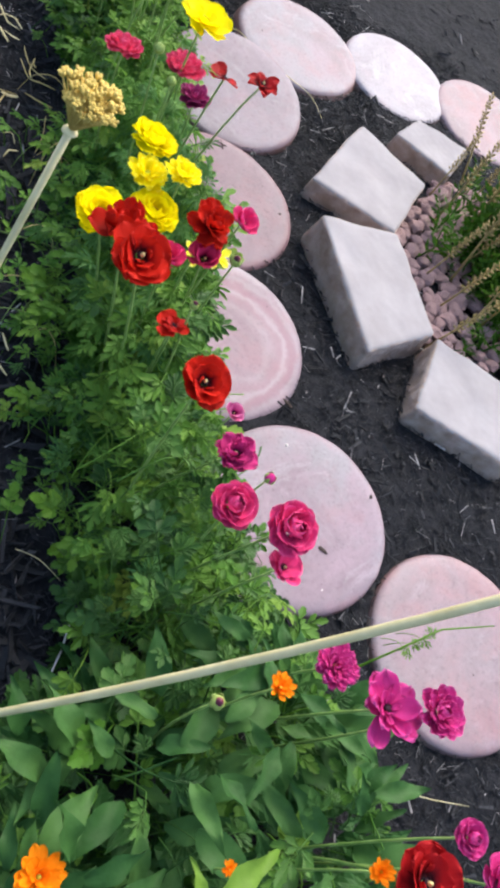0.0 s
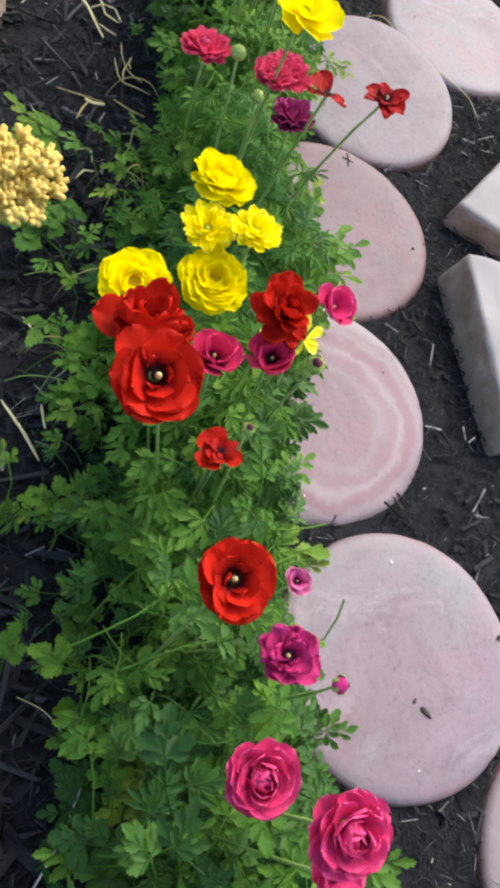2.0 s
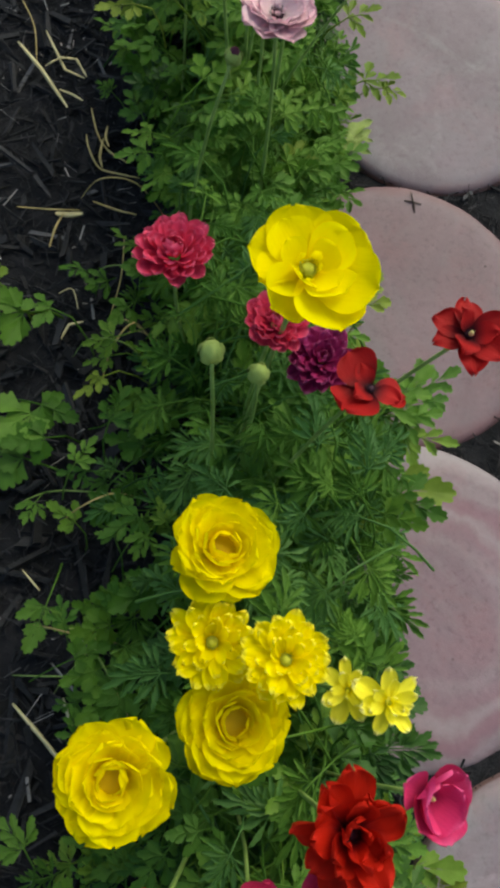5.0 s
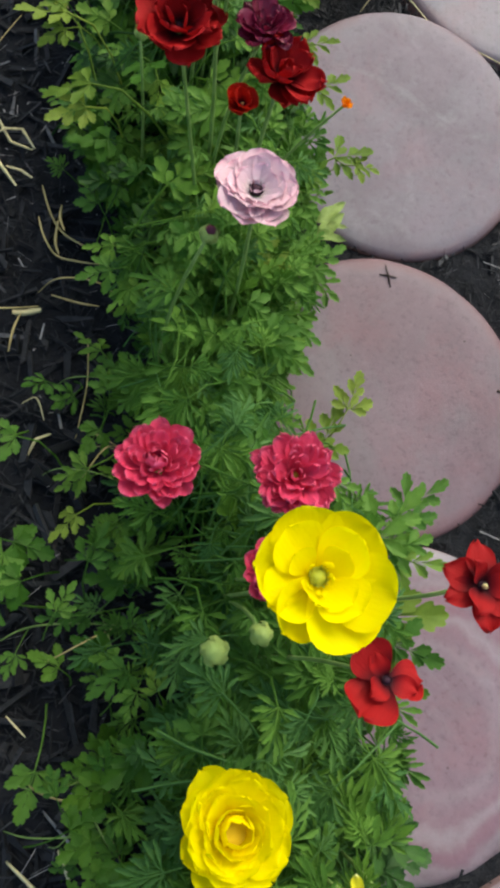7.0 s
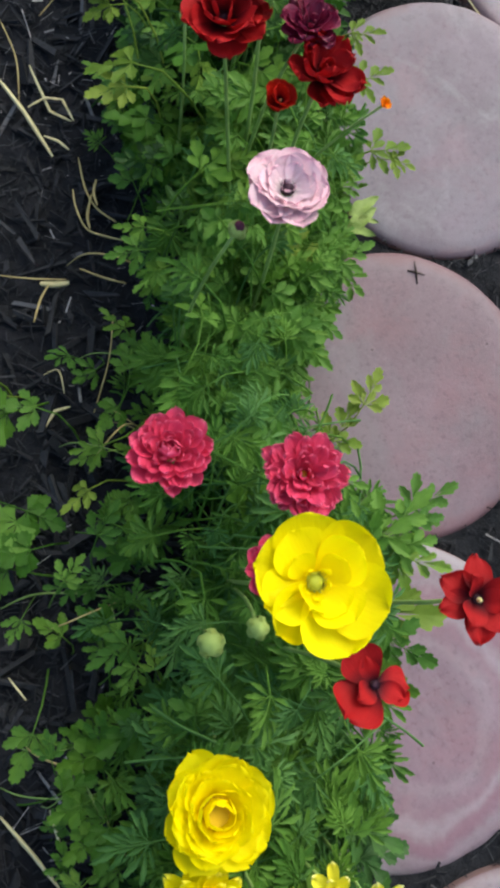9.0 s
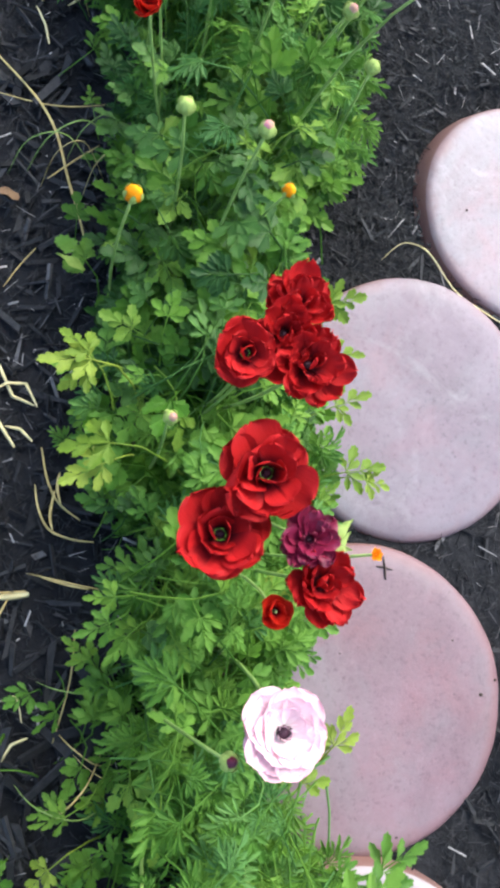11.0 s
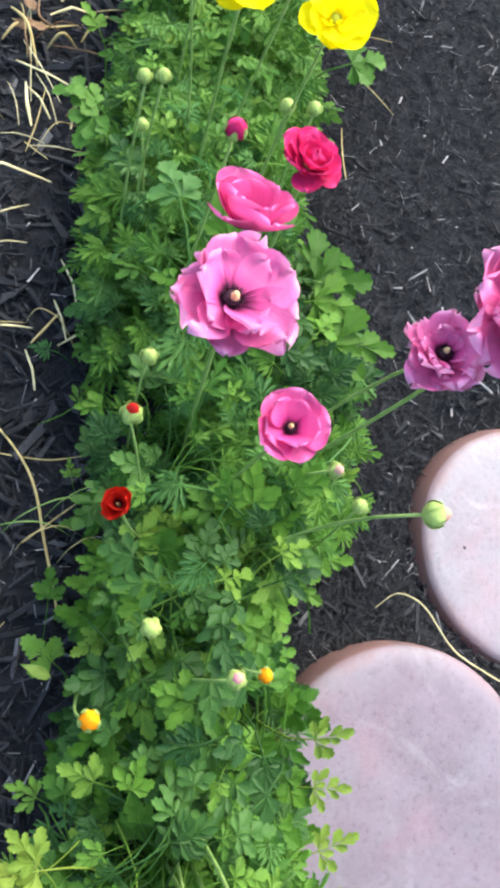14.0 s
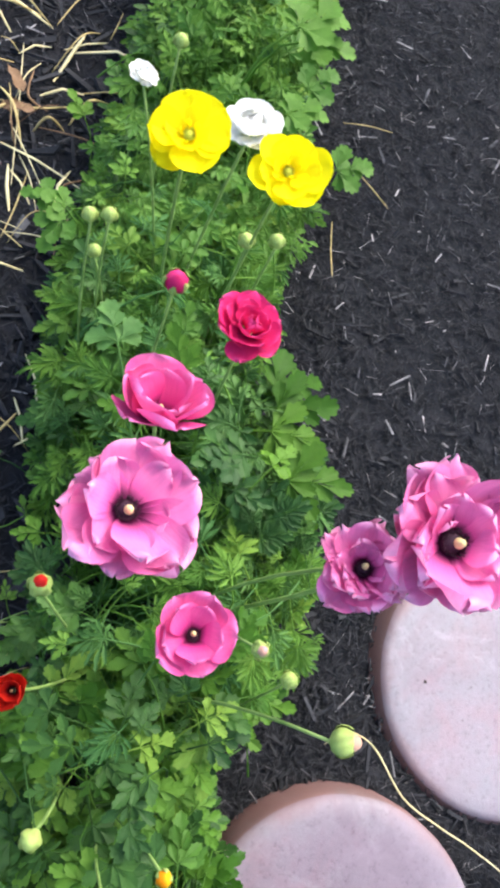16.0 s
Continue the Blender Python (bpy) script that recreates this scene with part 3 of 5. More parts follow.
def build_shrub():
    """A low clump of narrow leaves with dry flower spikes leaning over the gravel."""
    rng = random.Random(8)
    root = new("flowering_shrub")
    root.location = (0.668, 0.04, top_level(0) - 0.01)
    tagged(root, "low green shrub with dry brown flower spikes", "shrub")
    spikes = []
    for s in range(3):
        verts, faces = tube([(0, 0, 0), (0.004, 0, 0.3), (0.0, 0, 0.62), (-0.01, 0, 1.0)], [0.012, 0.011, 0.009, 0.003], 5)
        for i in range(46):
            z = 0.42 + 0.58 * i / 46
            a = i * 2.4
            r = 0.030 * (1.15 - 0.6 * (z - 0.42) / 0.58)
            c = Vector((math.cos(a) * r, math.sin(a) * r, z))
            out = Vector((math.cos(a), math.sin(a), 0.8)).normalized()
            side = out.orthogonal().normalized() * 0.013
            up = out.cross(side)
            k = len(verts)
            verts += [c - out * 0.02, c + side, c + up, c - side, c - up, c + out * 0.035]
            faces += [(k, k + 1, k + 2), (k, k + 2, k + 3), (k, k + 3, k + 4), (k, k + 4, k + 1),
                      (k + 5, k + 2, k + 1), (k + 5, k + 3, k + 2), (k + 5, k + 4, k + 3), (k + 5, k + 1, k + 4)]
        spikes.append(mesh_from("flower_spike", verts, faces, VIOLET if s == 2 else SPIKE))
    blades = []
    for s in range(3):
        verts, faces = [], []
        for i in range(9):
            z = 0.15 + 0.85 * i / 8
            for side in (-1, 1):
                a = i * 1.3 + side * 1.5 + s
                d = Vector((math.cos(a), math.sin(a), 0.7)).normalized() * 0.30 * (1.1 - 0.5 * z)
                w = d.orthogonal().normalized() * 0.030
                b0 = Vector((0, 0, z))
                k = len(verts)
                verts += [b0, b0 + d * 0.5 + w, b0 + d, b0 + d * 0.5 - w]
                faces += [(k, k + 1, k + 2, k + 3)]
        v2, f2 = tube([(0, 0, 0), (0.02, 0, 0.5), (0, 0, 1)], [0.016, 0.012, 0.006], 4)
        k = len(verts)
        verts += v2
        faces += [tuple(i + k for i in f) for f in f2]
        blades.append(mesh_from("leafy_shoot", verts, faces, LEAF_DARK))
    for _ in range(285):
        a, d = rng.uniform(0, 6.283), abs(rng.gauss(0, 0.09))
        s = rng.uniform(0.08, 0.16)
        part("leafy_shoot", rng.choice(blades), root, pose(math.cos(a) * d * 0.9, math.sin(a) * d * 1.4, 0.0, rng.gauss(0, 28), rng.gauss(-6, 28), rng.uniform(0, 360)) @ Matrix.Diagonal((s, s, s, 1)))
    for i in range(95):
        a, d = rng.uniform(0, 6.283), abs(rng.gauss(0, 0.07))
        s = rng.uniform(0.15, 0.26)
        part("flower_spike", spikes[2] if i % 30 == 7 else spikes[i % 2], root, pose(math.cos(a) * d, math.sin(a) * d * 1.7, 0.01, rng.gauss(-4, 14), rng.gauss(5, 10), rng.uniform(-20, 20)) @ Matrix.Diagonal((s, s, s, 1)),
             "violet floret spike" if i % 30 == 7 else "dry brown spike")


build_shrub()


# ---- leaves of the bed ----
def lobe(verts, faces, base, angle, length, width, teeth, lift=0.0):
    """One toothed lobe folded a little along its rib."""
    d = Vector((math.sin(angle), math.cos(angle), lift)).normalized()
    s = Vector((math.cos(angle), -math.sin(angle), 0))
    fold = Vector((0, 0, 1))
    k = len(verts)

    def at(f, w, z=0.0):
        return base + d * (length * f) + s * (width * w) + fold * (length * z)
    side = [(0.0, 0.07), (0.28, 0.42), (0.46, 0.78), (0.58, 1.0), (0.67, 0.98), (0.70, 0.66)]
    if teeth > 2:
        side += [(0.84, 0.72), (0.92, 0.56), (0.90, 0.30)]
    outline = [(f, -w) for f, w in side] + [(0.98, -0.16), (1.0, 0.0), (0.98, 0.16)] + [(f, w) for f, w in side[::-1]]
    verts.append(at(0.48, 0.0, -0.05))
    for f, w in outline:
        verts.append(at(f, w * 0.5, 0.10 * abs(w) - 0.12 * f * f))
    n = len(outline)
    for i in range(n - 1):
        faces.append((k, k + 2 + i, k + 1 + i))


def leaf_mesh(name, material, seed, width=0.42, lobes=3, teeth=3, spread=0.62, gap=0.26):
    """A divided leaf, one unit long from the first fork to the tip, on a bent stalk."""
    rng = random.Random(seed)
    verts, faces = [], []
    groups = [(Vector((0, 0.42, -0.01)), 0.0, 0.60), (Vector((0.03, 0.10, 0)), 0.95, 0.58), (Vector((-0.03, 0.10, 0)), -0.95, 0.58)]
    if lobes > 3:
        groups += [(Vector((0.02, 0.30, 0)), 0.80, 0.42), (Vector((-0.02, 0.30, 0)), -0.80, 0.42)]
    for base, turn, length in groups:
        turn += rng.uniform(-0.12, 0.12)
        d = Vector((math.sin(turn), math.cos(turn), 0))
        count = 3 if lobes <= 3 else 4
        for i in range(count):
            f = (i - (count - 1) / 2) / max(1, (count - 1) / 2)
            a = turn + f * spread + rng.uniform(-0.08, 0.08)
            ln = length * (1 - 0.22 * abs(f)) * rng.uniform(0.85, 1.1)
            lobe(verts, faces, base + d * (gap * length * (1 - abs(f)) * 0.8), a, ln, ln * width * rng.uniform(0.85, 1.15), teeth, rng.uniform(-0.42, 0.24))
    stalks = [([(0, -1.15, -1.7), (0, -0.9, -1.0), (0, -0.48, -0.28), (0, 0.1, 0), (0, 0.55, -0.02)], [0.030, 0.028, 0.024, 0.02, 0.008])]
    for sgn in (-1, 1):
        stalks.append(([(0, 0.08, 0), (sgn * 0.14, 0.2, 0.0), (sgn * 0.32, 0.32, 0.0)], [0.018, 0.014, 0.006]))
    for pts, radii in stalks:
        v2, f2 = tube(pts, radii, 4, False)
        k = len(verts)
        verts += v2
        faces += [tuple(i + k for i in f) for f in f2]
    return mesh_from(name, verts, faces, material)


def plain_leaf_mesh(name, material, seed, width=0.30):
    """A long undivided leaf with a bent rib and wavy edges."""
    rng = random.Random(seed)
    verts, faces = [], []
    rows, half = 9, 2
    w1, w2 = rng.uniform(0, 6), rng.uniform(0.15, 0.45)
    for i in range(rows):
        v = i / (rows - 1)
        w = width * max(0.0, math.sin(math.pi * (0.08 + 0.92 * v ** 0.80))) ** 1.1 * 0.5 + 0.004
        for k in range(-half, half + 1):
            u = k / half
            verts.append((u * w, v, 0.12 * abs(u) * w / width - w2 * v * v + 0.07 * math.sin(w1 + v * 11 + u * 2) * abs(u)))
    n = 2 * half + 1
    faces = [(i * n + k, i * n + k + 1, (i + 1) * n + k + 1, (i + 1) * n + k) for i in range(rows - 1) for k in range(n - 1)]
    return mesh_from(name, verts, faces, material)


LEAVES = {
    "fern": [leaf_mesh("leaf", LEAF, 10 + i, 0.235, 5, 3, 0.66) for i in range(4)] + [leaf_mesh("leaf", LEAF_BLUE, 20 + i, 0.215, 5, 3, 0.7) for i in range(3)],
    "parsley": [leaf_mesh("leaf", LEAF, 30 + i, 0.40 + 0.05 * (i % 2), 3, 3, 0.58) for i in range(4)] + [leaf_mesh("leaf", LEAF_LIGHT, 40, 0.42, 3, 3, 0.55)],
    "broad": [leaf_mesh("leaf", LEAF_RICH, 50 + i, 0.56 + 0.08 * i, 3, 3, 0.52) for i in range(3)] + [leaf_mesh("leaf", LEAF, 53, 0.54, 3, 3, 0.54)] + [leaf_mesh("leaf", LEAF_LIGHT, 60, 0.56, 3, 3, 0.52)],
    "deep": [leaf_mesh("leaf", LEAF_DEEP_SHADED, 120 + i, 0.36 + 0.12 * i, 3 + 2 * (i == 0), 3, 0.56) for i in range(3)],
    "lance": [plain_leaf_mesh("leaf", LEAF_BROAD, 70 + i, 0.28 + 0.05 * i) for i in range(4)],
}
# Outline of the planted strip: y, left edge, right edge, canopy height.
STRIP = [(-1.30, -0.40, 0.20, 0.24), (-1.02, -0.32, 0.19, 0.26), (-0.90, -0.22, 0.15, 0.25), (-0.75, -0.205, 0.045, 0.25), (-0.57, -0.235, -0.035, 0.26),
         (-0.35, -0.250, -0.045, 0.24), (-0.15, -0.24, -0.02, 0.25), (-0.02, -0.25, -0.12, 0.20), (0.10, -0.26, -0.06, 0.20),
         (0.28, -0.295, -0.065, 0.20), (0.41, -0.285, -0.085, 0.21), (0.50, -0.29, -0.105, 0.22), (0.63, -0.305, -0.02, 0.25), (0.77, -0.325, -0.03, 0.23),
         (0.90, -0.35, -0.11, 0.23), (1.02, -0.36, -0.12, 0.23), (1.15, -0.35, -0.085, 0.21), (1.34, -0.34, -0.11, 0.22), (1.90, -0.34, -0.10, 0.22)]
MIX = [(-1.30, "lance"), (-0.86, "parsley"), (-0.70, "parsley"), (-0.45, "fern"), (-0.05, "fern"), (0.05, "parsley"), (0.20, "broad"), (0.45, "broad"), (0.58, "fern"), (0.74, "fern"), (0.80, "fern"), (1.05, "parsley"), (1.9, "parsley")]


def strip_at(y):
    for (y0, *a), (y1, *b) in zip(STRIP, STRIP[1:]):
        if y0 <= y <= y1:
            t = (y - y0) / (y1 - y0)
            return [p + (q - p) * t for p, q in zip(a, b)]
    return STRIP[-1][1:] if y > 0 else STRIP[0][1:]


def build_foliage():
    rng = random.Random(21)
    clumps = []
    y = -1.24
    while y < 1.8:
        lo, hi, _ = strip_at(y)
        for f in (0.28, 0.72):
            cx, cy = lo + (hi - lo) * (f + rng.uniform(-0.08, 0.08)), y + rng.uniform(-0.04, 0.04) + (0.06 if f > 0.5 else 0)
            root = new("ranunculus_plant")
            root.location = (cx, cy, soil_level(cx, cy))
            kind = [k for yy, k in MIX if yy <= cy][-1] if cy > MIX[0][0] else "lance"
            label = {"lance": "leafy plant with long plain green leaves", "fern": "bushy plant with finely divided green leaves",
                     "parsley": "bushy plant with parsley-like green leaves", "broad": "bushy plant with broad toothed green leaves"}[kind]
            tagged(root, label + " in black mulch", "plant", group="leafy plants of the flower bed")
            clumps.append((root, cx, cy, kind))
        y += 0.155
    under = {}
    for n in range(9000):
        y = rng.uniform(-1.28, 1.78)
        lo, hi, tall = strip_at(y)
        u = rng.uniform(-1, 1)
        if u < -0.30 and rng.random() < (-u - 0.30) * (1.6 if y < 0.15 else 1.1) and -0.86 < y < 0.75:
            continue
        x = (lo + hi) / 2 + u * (hi - lo) / 2
        root, cx, cy, kind = min(clumps, key=lambda c: (c[1] - x) ** 2 + (c[2] - y) ** 2 + rng.uniform(0, 0.006))
        if kind == "lance" and rng.random() < 0.38:
            kind = rng.choice(["parsley", "fern", "broad"])
        elif kind != "lance" and rng.random() < 0.30:
            kind = rng.choice(["fern", "parsley", "broad"])
        low = n % 5 > 1
        ground = soil_level(x, y)
        high = tall * (1 - 0.55 * abs(u) ** 2.2)
        z = ground + 0.02 + high * (rng.random() * 0.55 if low else 0.35 + 0.65 * rng.random() ** 0.8)
        yaw = math.degrees(math.atan2(-(x - cx), y - cy)) + rng.gauss(0, 42)
        size = {"fern": 0.031, "parsley": 0.027, "broad": 0.030, "lance": 0.054}[kind] * rng.uniform(0.65, 1.35)
        pitch = max(-34, min(26, rng.gauss(4, 24))) if kind != "lance" else rng.gauss(28, 18)
        m = pose(x - cx, y - cy, z - root.location.z, pitch, max(-26, min(26, rng.gauss(0, 20))), yaw) @ Matrix.Diagonal((size, size, size, 1))
        # Deep leaves are dark foliage; at y 0.30 to 0.56 they paint in shade.
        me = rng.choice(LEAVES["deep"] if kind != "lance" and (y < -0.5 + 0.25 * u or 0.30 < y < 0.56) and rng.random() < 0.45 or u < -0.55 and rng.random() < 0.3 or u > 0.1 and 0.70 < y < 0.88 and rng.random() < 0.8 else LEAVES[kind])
        if low:
            under.setdefault(root, []).append((me, m))
        else:
            part("leaf", me, root, m)
    # stray leaves that trail over the mulch beside the bed
    for n in range(115):
        y = rng.uniform(-0.68, 0.02) if n % 5 else rng.uniform(0.0, 1.3)
        lo = strip_at(y)[0]
        x = lo - abs(rng.gauss(0, 0.035)) + 0.02
        root, cx, cy, kind = min(clumps, key=lambda c: (c[1] - x) ** 2 + (c[2] - y) ** 2)
        size = rng.uniform(0.020, 0.036)
        m = pose(x - cx, y - cy, rng.uniform(0.03, 0.10), rng.gauss(5, 18), rng.gauss(0, 16), rng.gauss(70, 50)) @ Matrix.Diagonal((size, size, size, 1))
        part("leaf", rng.choice(LEAVES[rng.choice(["fern", "parsley", "broad", "parsley"])]), root, m)
    # the crowded lower leaves of each plant, too many to pick apart
    for root, leaves in under.items():
        verts, faces, marks, slots = [], [], [], []
        for me, m in leaves:
            k = len(verts)
            verts.extend(m @ v.co for v in me.vertices)
            faces.extend(tuple(k + i for i in p.vertices) for p in me.polygons)
            if me.materials[0] not in slots:
                slots.append(me.materials[0])
            marks.extend([slots.index(me.materials[0])] * len(me.polygons))
        joined = mesh_from("undergrowth", verts, faces, slots[0], False)
        for extra in slots[1:]:
            joined.materials.append(extra)
        joined.polygons.foreach_set("material_index", marks)
        tagged(part("undergrowth", joined, root), kind="stuff")


build_foliage()


# ---- flowers ----
def petal_mesh(name, material, seed, width, ruffle, cup, curl, point=0.0, teeth=0.0):
    """A petal one unit long: narrow foot, rounded blade, wavy or notched rim."""
    rng = random.Random(seed)
    # the blade ends in half an ellipse
    turns = [radians(a) for a in (0, 18, 35, 50, 63, 74, 82)]
    rows = [(v, 0.20 + 0.80 * math.sin(math.pi * 0.5 * v / 0.62) ** 0.9) for v in (0.0, 0.14, 0.30, 0.47)] + [(0.62 + 0.38 * math.sin(a) / math.sin(turns[-1]), math.cos(a)) for a in turns]
    nu, nv = 8, len(rows) - 1
    ph = [rng.uniform(0, 6.283) for _ in range(4)]
    verts = []
    for v, share in rows:
        w = width * share
        w *= 1 - point * max(0, v - 0.3)
        for i in range(nu + 1):
            u = 2 * i / nu - 1
            edge = v ** 3
            y = v - 0.02 * u * u * edge + ruffle * edge * (0.30 * math.sin(ph[0] + u * 5) + 0.22 * math.sin(ph[1] + u * 11)) - teeth * v ** 8 * (0.5 + 0.5 * math.sin(ph[2] + u * 7.5))
            x = u * w + 0.03 * v * math.sin(ph[2])
            z = cup * (u * u * w * 0.8 + 0.20 * v * v) + curl * v ** 4 + ruffle * (0.9 * edge * math.sin(ph[3] + u * 4.5) + 0.45 * abs(u) * v * math.sin(ph[1] + v * 8))
            verts.append((x, y, z))
    n = nu + 1
    faces = [(j * n + i, j * n + i + 1, (j + 1) * n + i + 1, (j + 1) * n + i) for j in range(nv) for i in range(nu)]
    return mesh_from(name, verts, faces, material)


STORE = {}
# Petal shapes: half width, ruffle, cup, curl of the tip, taper, depth of the notches.
SHAPES = {
    "round": (0.60, 0.05, 0.45, 0.04, 0.0, 0.0), "lobe": (0.51, 0.035, 0.34, 0.05, 0.0, 0.0), "broad": (0.56, 0.075, 0.30, 0.06, 0.0, 0.0),
    "soft": (0.62, 0.035, 0.55, 0.10, 0.0, 0.02), "scallop": (0.30, 0.05, 0.62, 0.10, 0.0, 0.05), "notched": (0.235, 0.06, 0.50, 0.05, 0.0, 0.09),
    "tongue": (0.37, 0.11, 0.50, 0.10, 0.0, 0.02), "frill": (0.44, 0.135, 0.30, 0.03, 0.0, 0.03),
    "ray": (0.22, 0.03, 0.25, 0.05, 0.05, 0.08), "pointed": (0.46, 0.10, 0.34, -0.14, 0.50, 0.0),
    "inner": (0.66, 0.05, 0.80, 0.22, 0.0, 0.0),
}


def petals(colour, shape):
    key = (colour, shape)
    if key not in STORE:
        width, ruffle, cup, curl, point, teeth = SHAPES[shape]
        STORE[key] = [petal_mesh("petal", PETALS[colour], len(shape) + i * 13 + len(colour), width * (0.92 + 0.06 * i), ruffle, cup, curl, point, teeth) for i in range(4)]
    return STORE[key]


def eye_mesh(kind):
    if kind not in STORE:
        if kind == "closed":
            STORE[kind] = dome("centre", 0.12, 0.14, GREEN_EYE)
        elif kind == "ochre":
            STORE[kind] = dome("centre", 0.30, 0.05, YELLOW_EYE, rough=0.06)
        else:
            STORE[kind] = dome("centre", 0.17, 0.17, GREEN_EYE if kind == "green" else DARK, rough=0.08)
            verts, faces = [], []
            rng = random.Random(3)
            for i in range(46):
                a, r = i * 2.4, 0.11 + 0.07 * rng.random()
                foot = Vector((math.cos(a) * 0.10, math.sin(a) * 0.10, 0.02))
                tip = Vector((math.cos(a) * r * 1.15, math.sin(a) * r * 1.15, 0.10 + 0.07 * rng.random()))
                v2, f2 = tube([foot, tip, tip + Vector((0, 0, 0.03))], [0.008, 0.009, 0.013], 4)
                k = len(verts)
                verts += v2
                faces += [tuple(j + k for j in f) for f in f2]
            STORE[kind + "_stamens"] = mesh_from("stamens", verts, faces, GREEN_EYE if kind == "green" else DARK)
    return STORE[kind]


STYLES = {
    # petal rings: shape, count, lift in degrees, length, foot radius
    "double": ([("round", 9, 5, 0.70, 0.28), ("round", 9, 24, 0.66, 0.26), ("round", 8, 44, 0.60, 0.24), ("inner", 7, 62, 0.54, 0.20), ("inner", 6, 76, 0.46, 0.15), ("inner", 4, 84, 0.36, 0.07)], "closed"),
    "full": ([("broad", 8, 2, 0.74, 0.26), ("broad", 9, 14, 0.70, 0.26), ("broad", 9, 27, 0.62, 0.26), ("broad", 8, 41, 0.54, 0.26), ("soft", 8, 58, 0.44, 0.26), ("soft", 7, 80, 0.34, 0.24)], "ochre"),
    "notchy": ([("notched", 14, 4, 0.94, 0.08), ("notched", 13, 17, 0.86, 0.09), ("notched", 12, 32, 0.70, 0.11), ("notched", 9, 52, 0.52, 0.14)], "green"),
    "wisp": ([("notched", 7, 6, 1.00, 0.05), ("notched", 6, 32, 0.76, 0.06), ("notched", 4, 58, 0.55, 0.05)], "closed"),
    "single": ([("lobe", 6, 7, 0.98, 0.05), ("lobe", 4, 17, 0.80, 0.08), ("lobe", 4, 36, 0.50, 0.12), ("scallop", 5, 60, 0.28, 0.15)], "green"),
    "scalloped": ([("scallop", 15, 3, 0.76, 0.22), ("scallop", 14, 14, 0.68, 0.22), ("scallop", 13, 26, 0.58, 0.21), ("scallop", 11, 40, 0.48, 0.18), ("scallop", 8, 54, 0.40, 0.14), ("inner", 6, 64, 0.36, 0.12), ("inner", 4, 78, 0.28, 0.04)], "closed"),
    "mum": ([("notched", 17, 3, 0.98, 0.05), ("notched", 16, 15, 0.88, 0.06), ("notched", 14, 29, 0.74, 0.07), ("notched", 11, 46, 0.56, 0.08), ("scallop", 6, 66, 0.40, 0.06)], "closed"),
    "anemone": ([("frill", 9, 2, 0.96, 0.08), ("frill", 8, 11, 0.86, 0.10), ("frill", 6, 22, 0.64, 0.12)], "dark"),
    "ragged": ([("tongue", 7, 2, 0.98, 0.06), ("tongue", 6, 14, 0.86, 0.08), ("scallop", 6, 28, 0.62, 0.10), ("scallop", 4, 48, 0.40, 0.10)], "dark"),
    "frilly": ([("frill", 10, 4, 0.94, 0.08), ("frill", 9, 17, 0.84, 0.10), ("frill", 8, 32, 0.68, 0.13), ("frill", 5, 50, 0.46, 0.15)], "dark"),
    "tousled": ([("tongue", 9, 6, 0.92, 0.08), ("tongue", 8, 24, 0.82, 0.10), ("tongue", 6, 46, 0.62, 0.12), ("tongue", 4, 66, 0.42, 0.12)], "dark"),
    "poppy": ([("broad", 6, 8, 0.88, 0.11), ("broad", 5, 24, 0.82, 0.13), ("broad", 5, 44, 0.60, 0.17), ("frill", 3, 60, 0.34, 0.18)], "dark"),
    "rosette": ([("broad", 6, 8, 0.86, 0.13), ("broad", 6, 26, 0.78, 0.15), ("broad", 5, 46, 0.64, 0.16), ("soft", 4, 64, 0.46, 0.13)], "dark"),
    "bowl": ([("broad", 5, 16, 0.96, 0.08), ("broad", 5, 34, 0.82, 0.10)], "dark"),
    "swirl": ([("broad", 6, 12, 0.84, 0.14), ("lobe", 6, 30, 0.68, 0.18), ("soft", 5, 50, 0.52, 0.16), ("inner", 5, 68, 0.42, 0.10), ("inner", 3, 80, 0.32, 0.03)], "closed"),
    "blushing": ([("lobe", 9, 3, 0.86, 0.13), ("lobe", 9, 11, 0.74, 0.14), ("lobe", 9, 20, 0.60, 0.15), ("broad", 8, 32, 0.44, 0.17), ("scallop", 6, 62, 0.22, 0.09)], "dark"),
    "cup": ([("round", 6, 34, 0.94, 0.12), ("round", 5, 50, 0.88, 0.12)], "dark"),
    "star": ([("pointed", 6, 8, 0.98, 0.08), ("pointed", 3, 34, 0.70, 0.08)], "dark"),
    "fading": ([("broad", 3, 4, 1.0, 0.06), ("pointed", 3, 32, 0.7, 0.06)], "dark"),
    "marigold": ([("ray", 12, 14, 0.85, 0.12), ("ray", 11, 34, 0.74, 0.10), ("ray", 8, 58, 0.55, 0.08)], "closed"),
}
UNRULY = ("anemone", "ragged", "frilly", "tousled", "rosette", "wisp", "fading")


